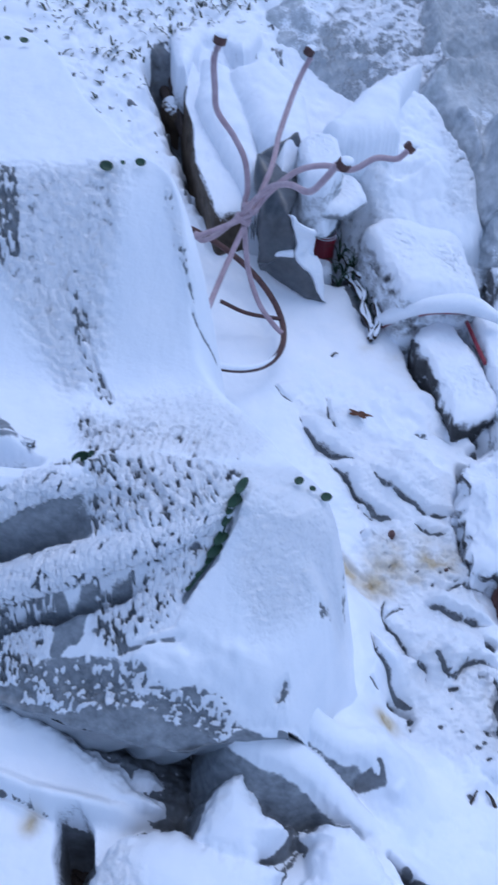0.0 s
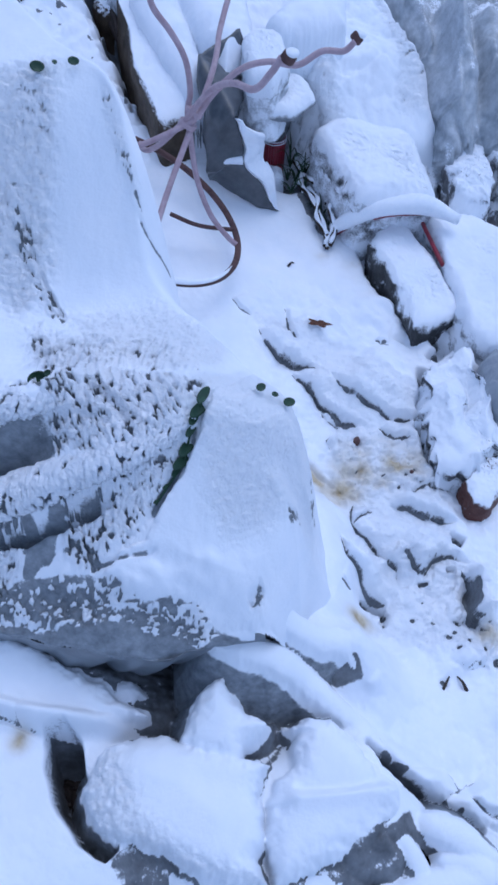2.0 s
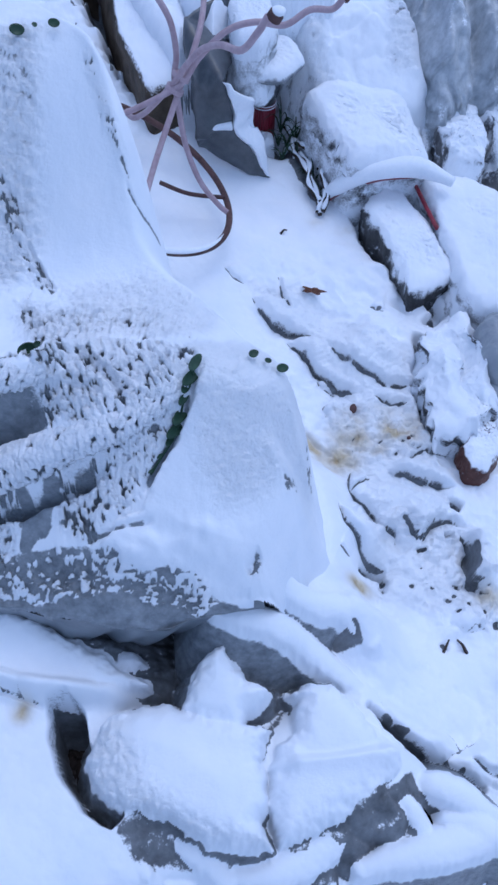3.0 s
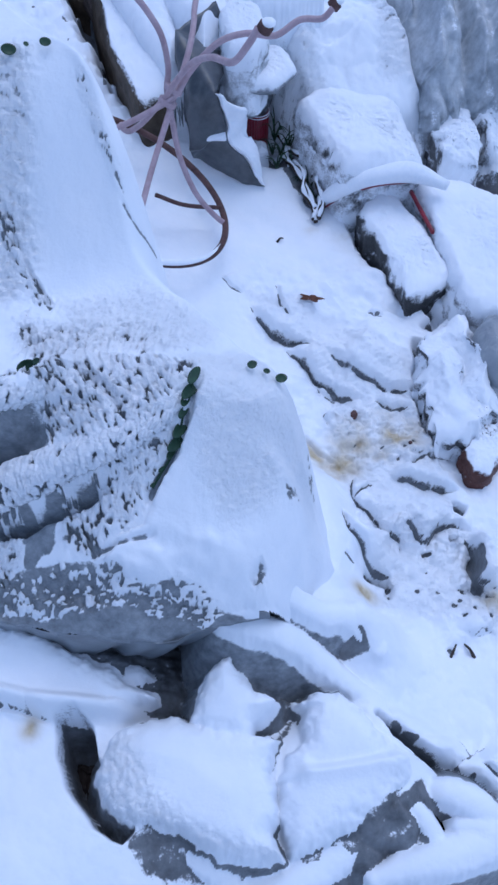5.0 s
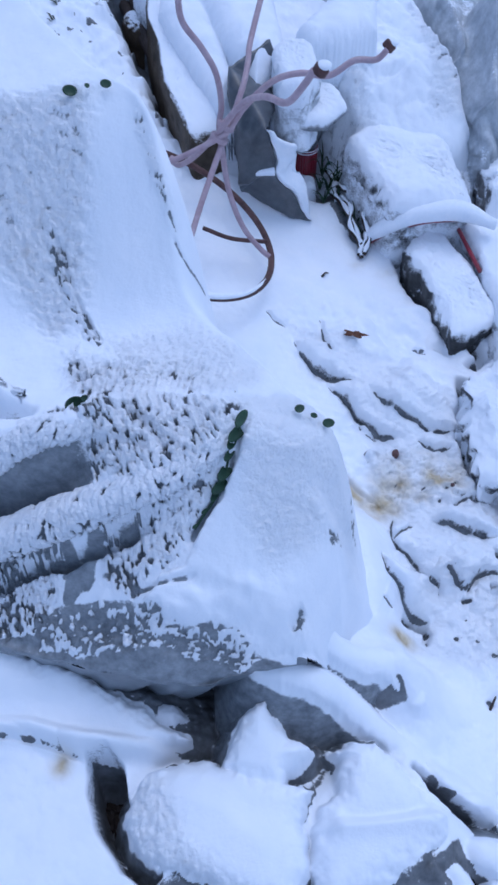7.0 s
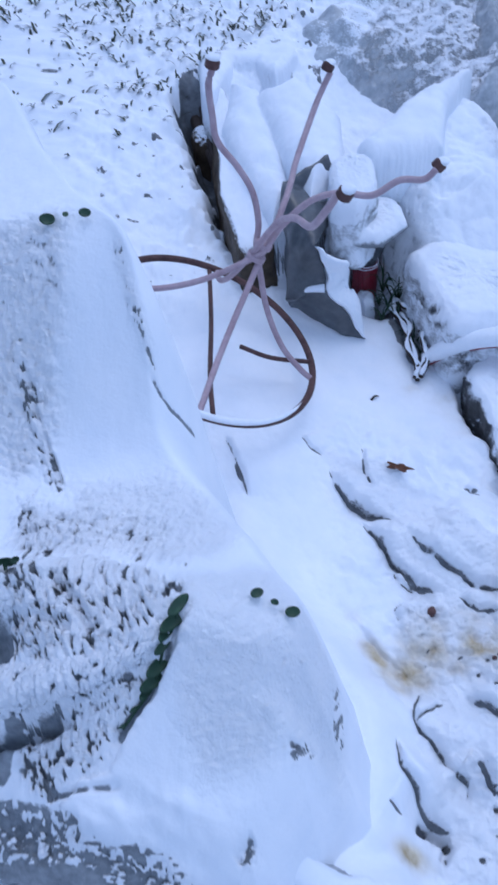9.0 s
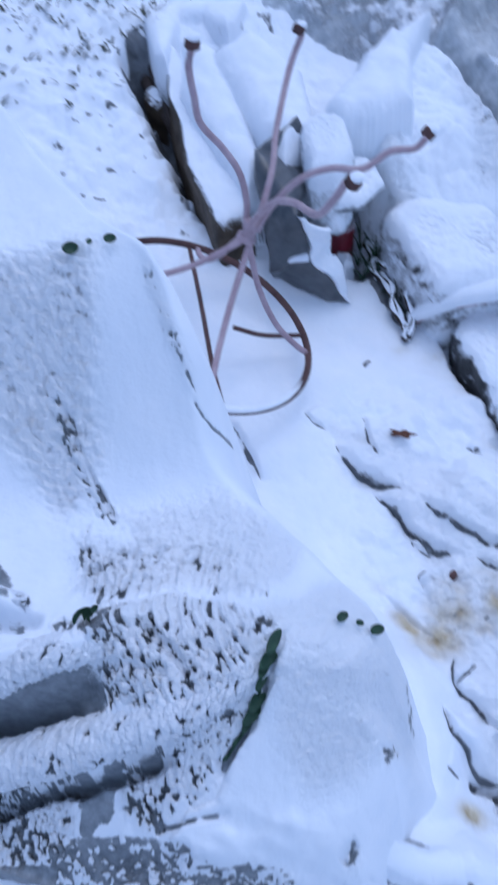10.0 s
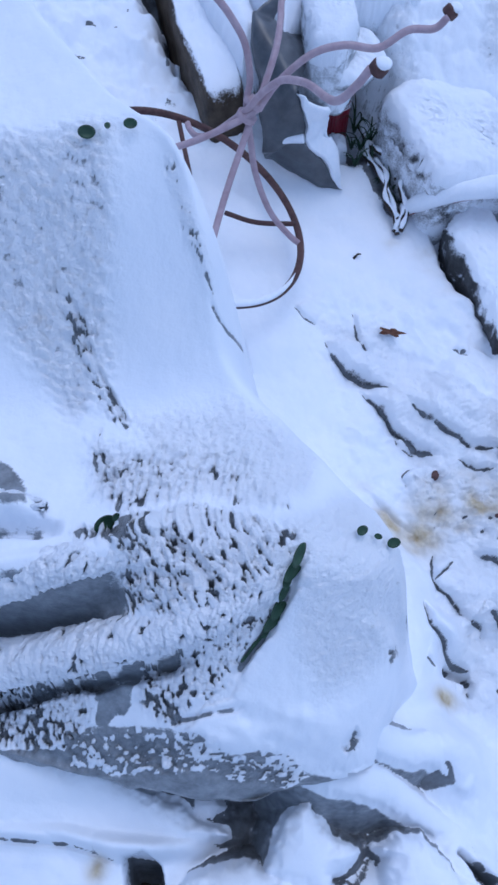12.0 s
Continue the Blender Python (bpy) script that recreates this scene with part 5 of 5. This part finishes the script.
def crumpled(faces, material, name, label, category, cuts=10, ruck=0.008):
    """A crumpled sheet from a few flat facets."""
    bm = bmesh.new()
    verts = {}
    for f in faces:
        bm.faces.new([verts.setdefault(p, bm.verts.new(p)) for p in f])
    bmesh.ops.triangulate(bm, faces=bm.faces)
    bmesh.ops.subdivide_edges(bm, edges=bm.edges, cuts=cuts, use_grid_fill=True)
    for v in bm.verts:
        q = v.co * 14
        v.co += Vector((noise.noise(q), noise.noise(q + Vector((7, 0, 0))), noise.noise(q + Vector((0, 7, 0))))) * ruck
        q = v.co * 45
        v.co += Vector((noise.noise(q), noise.noise(q + Vector((7, 0, 0))), noise.noise(q + Vector((0, 7, 0))))) * ruck * 0.3
    ob = part(name, bm, material)
    if label:
        tagged(ob, label, category)
    thick = ob.modifiers.new("thickness", "SOLIDIFY")
    thick.thickness = 0.003 if label else 0.012
    return ob


A, B, C, D = (0.081, 1.572, 0.270), (0.163, 1.578, 0.290), (0.260, 1.582, 0.150), (0.145, 1.588, 0.400)
E, F, G, H = (0.060, 1.764, 0.440), (0.171, 1.832, 0.470), (0.203, 1.576, 0.160), (0.210, 1.802, 0.360)
K, L, M = (0.209, 1.608, 0.330), (0.224, 1.617, 0.260), (0.087, 1.597, 0.225)
bag = crumpled([(A, B, D, E), (E, D, H, F), (A, M, G, B), (G, C, B)], BAG, "plastic_bag", "crumpled dark grey plastic bag standing open", "bag", 12, 0.013)
flap = crumpled([(D, K, B), (K, L, B), (B, L, C)], WHITE, "snow", "", "", 12, 0.018)
flap.parent = bag
part("snow", tube([A, ((A[0] + B[0]) / 2, (A[1] + B[1]) / 2, (A[2] + B[2]) / 2 + 0.008), B], lambda u: 0.003 + 0.007 * u, 10, 6), WHITE, bag, "line of snow")


def drink_can(x, y, z):
    """A ribbed can with pale bands round its neck."""
    thing = base("can", x, y, z, "red metal can with pale rim bands, half hidden", "can")
    body = bmesh.new()
    bmesh.ops.create_cone(body, cap_ends=True, segments=28, radius1=0.030, radius2=0.030, depth=0.10, matrix=Matrix.Translation((0, 0, 0.05)))
    bmesh.ops.bevel(body, geom=[e for e in body.edges if abs(e.verts[0].co.z - e.verts[1].co.z) < 1e-4], offset=0.004, segments=2)
    part("body", body, RED, thing)
    for h in (0.092, 0.099):
        ring = [(0.0305 * math.cos(a), 0.0305 * math.sin(a), h) for a in (2 * math.pi * k / 28 for k in range(29))]
        part("band", tube(ring, 0.0012, 6, 1), WHITE, thing, "pale band")
    # the top is coloured dark grey to carry the shade above the red
    top = bmesh.new()
    bmesh.ops.create_cone(top, cap_ends=True, segments=28, radius1=0.028, radius2=0.027, depth=0.03, matrix=Matrix.Translation((0, 0, 0.115)))
    part("lid", top, BAG, thing, "can top with its shade in the dark grey")
    return thing


drink_can(0.260, 1.755, 0.143)


def weed(x, y, z, seed, tall=0.10, count=7):
    """A frosted weed with bent dark stems."""
    rnd = random.Random(seed)
    thing = base("weed", x, y, z, "bent dark green weed stems in the hollow", "weed", "weeds in the hollow")
    for _ in range(count):
        a, h = rnd.uniform(0, 6.3), rnd.uniform(0.4, 1.0) * tall
        dx, dy = math.cos(a), math.sin(a)
        part("stem", tube([(0, 0, 0), (dx * h * 0.3, dy * h * 0.3, h * 0.7), (dx * h * 0.8, dy * h * 0.8, h * rnd.uniform(0.5, 0.9))], lambda u: 0.0022 * (1.1 - u), 5, 4), LEAF, thing)
    return thing


for k, (x, y) in enumerate(((0.305, 1.74), (0.325, 1.76), (0.315, 1.70), (0.34, 1.72), (0.36, 1.66), (0.375, 1.60), (0.295, 1.70), (0.345, 1.78), (0.335, 1.66), (0.39, 1.57), (0.355, 1.62), (0.30, 1.66))):
    weed(x, y, float(slope(np.array(x), np.array(y))) - 0.02, k, 0.085 - 0.003 * k)


def snowy_stick(pts, radius, label, mat=BARK):
    """A bent stick with snow lying along its upper side."""
    stick = tagged(part("stick", tube(pts, radius, 8, 6), mat), label, "stick", "sticks in the hollow")
    part("snow", tube([(x, y + radius * 0.4, z + radius * 0.9) for x, y, z in pts], lambda u: radius * 1.1 * (0.7 + 0.3 * math.sin(u * 19 + pts[0][0] * 40)), 9, 7), WHITE, stick, "line of snow")


for stem in ([(0.320, 1.690, 0.150), (0.345, 1.620, 0.155), (0.367, 1.540, 0.140), (0.372, 1.47, 0.115)], [(0.362, 1.670, 0.150), (0.413, 1.637, 0.165), (0.424, 1.570, 0.140), (0.456, 1.55, 0.135)],
             [(0.393, 1.640, 0.150), (0.392, 1.530, 0.140), (0.366, 1.475, 0.118)],
             [(0.304, 1.780, 0.170), (0.327, 1.730, 0.165), (0.330, 1.650, 0.140)], [(0.345, 1.660, 0.150), (0.360, 1.600, 0.160), (0.352, 1.550, 0.145), (0.375, 1.500, 0.130)],
             [(0.400, 1.600, 0.150), (0.385, 1.560, 0.160), (0.395, 1.510, 0.140), (0.378, 1.470, 0.125)], [(0.335, 1.710, 0.155), (0.350, 1.670, 0.170), (0.380, 1.645, 0.160), (0.385, 1.600, 0.150)]):
    snowy_stick(stem, 0.0055, "thin dark stem bowed under a line of snow")
snowy_stick([(0.20, 2.715, 0.545), (0.245, 2.765, 0.552), (0.305, 2.82, 0.556), (0.40, 2.905, 0.565)], 0.007, "thin pole lying along the frosted sheet")
HOSE = [(0.395, 1.534, 0.120), (0.437, 1.500, 0.180), (0.502, 1.474, 0.225), (0.584, 1.468, 0.235), (0.658, 1.417, 0.230)]
hose = tagged(part("hose", tube([(x, y + 0.004, z - 0.014) for x, y, z in HOSE[:-1]], 0.009, 10, 6), RED), "red hose curving between the boxes under thick snow", "hose")
part("snow", tube([(x, y - 0.004, z + 0.011) for x, y, z in HOSE], lambda u: 0.027 * (0.85 + 0.15 * math.sin(u * 9 + 1)) * max(0.2, math.sin(math.pi * u)) ** 0.35, 14, 7), WHITE, hose, "thick roll of snow")


def strip_on(name, pts, radius, label):
    return tagged(part(name, tube(pts, radius, 8, 4), RED), label, "strip")


strip_on("red_edge", [(0.603, 1.490, 0.174), (0.604, 1.44, 0.180), (0.607, 1.38, 0.184), (0.612, 1.323, 0.185)], 0.005, "red painted edge of the long box")
strip_on("red_edge", [(0.385, 1.612, 0.262), (0.394, 1.594, 0.264), (0.404, 1.574, 0.262), (0.415, 1.553, 0.262)], 0.0040, "red printed mark on the box side")


# ---- leaves ----
def leaf_mesh(long, wide, cup=0.15, lobes=0.0, seed=0):
    rnd = random.Random(seed)
    bm = bmesh.new()
    rings = []
    for r in (0.35, 0.7, 1.0):
        row = []
        for k in range(20):
            a = 2 * math.pi * k / 20
            q = r * (1 + lobes * math.cos(5 * a + seed) * (r > 0.5) + lobes * 0.4 * rnd.uniform(-1, 1))
            row.append(bm.verts.new((long * 0.5 * q * math.cos(a), wide * 0.5 * q * math.sin(a), cup * wide * (r * r - 0.4 * abs(math.sin(a)) * r) + lobes * 0.2 * wide * math.sin(3 * a) * r)))
        rings.append(row)
    mid = bm.verts.new((0, 0, 0))
    for k in range(20):
        bm.faces.new((mid, rings[0][k], rings[0][(k + 1) % 20]))
        for a, b in zip(rings, rings[1:]):
            bm.faces.new((a[k], b[k], b[(k + 1) % 20], a[(k + 1) % 20]))
    ext = bmesh.ops.extrude_face_region(bm, geom=bm.faces[:])
    bmesh.ops.translate(bm, verts=[v for v in ext["geom"] if isinstance(v, bmesh.types.BMVert)], vec=(0, 0, -0.0008))
    return bm


def sprig(leaves, label, sunk=0.016, slim=0.62):
    """A creeping stem with a few round evergreen leaves that pokes out of the snow."""
    x, y, z = leaves[0][:3]
    thing = base("creeper", x, y, z, label, "creeper", "evergreen creepers")
    pts = [(p[0] - x, p[1] - y, p[2] - z - sunk) for p in leaves]
    part("stem", tube(pts, 0.0016, 6, 4), LEAF, thing)
    for k, (px, py, pz, size, turn, tip) in enumerate(leaves):
        bm = leaf_mesh(size * 0.85, size * slim, 0.25, seed=k)
        bm.transform(pose(px - x, py - y, pz - z + 0.003, tip, 10, turn))
        part("leaf", bm, LEAF, thing)


def lay(*leaves):
    return [(x, y, on_heap(x, y) + 0.007, size, turn, tip) for x, y, size, turn, tip in leaves]


sprig(lay((-0.166, 0.968, 0.022, 10, 45), (-0.144, 0.971, 0.010, 60, 40), (-0.120, 0.972, 0.017, 10, 45)), "dark evergreen creeper leaves poking through snow")
sprig(lay((0.097, 0.581, 0.016, 30, 25), (0.115, 0.577, 0.010, -20, 30), (0.132, 0.573, 0.018, 10, 30)), "small round evergreen leaves on a snowy edge")
sprig(lay((0.026, 0.549, 0.036, 62, 45), (0.021, 0.540, 0.040, 50, 45), (0.015, 0.532, 0.030, 66, 40), (0.011, 0.522, 0.026, 58, 45), (0.006, 0.513, 0.040, 55, 45), (0.000, 0.504, 0.038, 44, 45), (-0.007, 0.497, 0.024, 60, 40), (-0.020, 0.486, 0.012, 50, 40), (-0.032, 0.475, 0.010, 50, 40)), "dark green evergreen leaves along a fold in the snow", 0.004, 0.34)
sprig(lay((-0.168, 0.606, 0.030, 30, 55), (-0.156, 0.610, 0.012, 50, 55)), "dark green leaf half buried in frost")
sprig(lay((-0.372, 1.26, 0.022, 0, 35), (-0.350, 1.255, 0.012, 40, 30), (-0.322, 1.245, 0.016, 20, 30)), "dark evergreen creeper leaves poking through snow")


def fallen(x, y, size, turn, label, name="dry_leaf", mat=DRY):
    bm = leaf_mesh(size, size * 0.36, 0.45, 0.30, seed=int(x * 100))
    bm.transform(pose(x, y, on_land(x, y) + 0.007, 12, 8, turn))
    return tagged(part(name, bm, mat), label, "leaf")


fallen(0.313, 1.195, 0.046, -8, "curled brown dead leaf lying on the snow")
for x, y, size in ((0.351, 0.888, 0.018), (0.44, 0.79, 0.008), (0.372, 1.545, 0.02)):
    bm = bmesh.new()
    bmesh.ops.create_icosphere(bm, subdivisions=3, radius=size * 0.5)
    for v in bm.verts:
        v.co *= 1 + 0.25 * noise.noise(v.co * 120 + Vector((x * 50, 0, 0)))
    bm.transform(pose(x, y, on_land(x, y) + size * 0.25, 10, 20, 30))
    tagged(part("seed_pod", bm, RUST), "small brown seed pod sunk in the snow", "seed pod", "seed pods")
for x, y, dx, dy in ((0.411, 0.378, 0.012, 0.016), (0.445, 0.385, -0.006, 0.012), (0.56, 1.195, 0.03, 0.015), (0.275, 1.41, 0.008, 0.004)):
    z = on_land(x, y)
    bm = tube([(x - dx, y - dy, z), (x, y, z + 0.008), (x + dx, y + dy, z + 0.004)], lambda u: 0.0034 - 0.002 * u, 6, 4)
    tagged(part("twig", bm, BARK), "short dark twig sticking out of the snow", "twig", "twigs")

# ---- grass on the bank ----
rnd = random.Random(5)
turf = bmesh.new()
for _ in range(7000):
    x, y = rnd.uniform(-1.3, 0.95), rnd.uniform(1.6, 4.2)
    if (y - 1.5) - 0.55 * (x - 0.25) < 0.12 or (x > -0.02 and y < 2.5) or x > -0.03 + (y - 2.45) * 0.75:
        continue
    if rough(np.array([x]), np.array([y]), 0.22, 88, 3)[0] < -0.30 + 0.34 * rnd.random():
        continue
    z = float(land.z[min(np.searchsorted(gy[:, 0], y), gy.shape[0] - 1), min(np.searchsorted(gx[0], x), gx.shape[1] - 1)])
    for _ in range(rnd.choice((1, 1, 2, 2, 3))):
        a, h = rnd.uniform(0, 6.3), rnd.uniform(0.005, 0.017)
        lean = rnd.uniform(0.8, 3.0)
        px, py = x + rnd.gauss(0, 0.010), y + rnd.gauss(0, 0.010)
        dx, dy, w = math.cos(a) * h * lean, math.sin(a) * h * lean, rnd.uniform(0.0016, 0.0038)
        nx, ny = -math.sin(a) * w, math.cos(a) * w
        p = [turf.verts.new(q) for q in ((px - nx, py - ny, z - 0.004), (px + nx, py + ny, z - 0.004), (px + dx * 0.5 + nx, py + dy * 0.5 + ny, z + h * 0.7), (px + dx * 0.5 - nx, py + dy * 0.5 - ny, z + h * 0.7), (px + dx, py + dy, z + h * 0.85))]
        turf.faces.new((p[0], p[1], p[2], p[3]))
        turf.faces.new((p[3], p[2], p[4]))
tagged(part("grass", turf, GRASS), "short frozen grass blades poking through snow", "grass", kind="stuff")


# ---- roots in the hollows ----
tagged(part("dead_leaves", boulder([(-0.20, 0.30), (-0.15, 0.31), (-0.12, 0.25), (-0.09, 0.16), (-0.11, 0.135), (-0.16, 0.16), (-0.20, 0.23)], 0.02, 0.135, edge=0.03, rugged=0.02, seed=51, crumb=3.0), BARK), "wet brown dead leaves at the bottom of a hollow", "dead leaves")
for pts, r in (([(-0.175, 0.29, 0.10), (-0.165, 0.24, 0.15), (-0.155, 0.18, 0.14), (-0.12, 0.12, 0.12)], 0.009), ([(-0.16, 0.30, 0.12), (-0.172, 0.25, 0.13), (-0.14, 0.19, 0.16), (-0.10, 0.10, 0.10)], 0.006),
               ([(-0.18, 0.27, 0.12), (-0.15, 0.22, 0.14), (-0.165, 0.17, 0.13)], 0.005),
               ([(-0.24, 2.40, 0.36), (-0.19, 2.25, 0.36), (-0.14, 2.12, 0.33), (-0.08, 1.95, 0.26)], 0.018), ([(-0.21, 2.45, 0.40), (-0.16, 2.2, 0.38), (-0.12, 2.05, 0.32)], 0.012),
               ([(-0.09, 0.385, 0.12), (-0.03, 0.37, 0.15), (0.03, 0.372, 0.11)], 0.005)):
    tagged(part("root", tube(pts, lambda u, r=r: r * (1.1 - 0.5 * u), 9, 8), BARK), "dark brown root in a hollow under the snow", "root", "roots in the hollows")
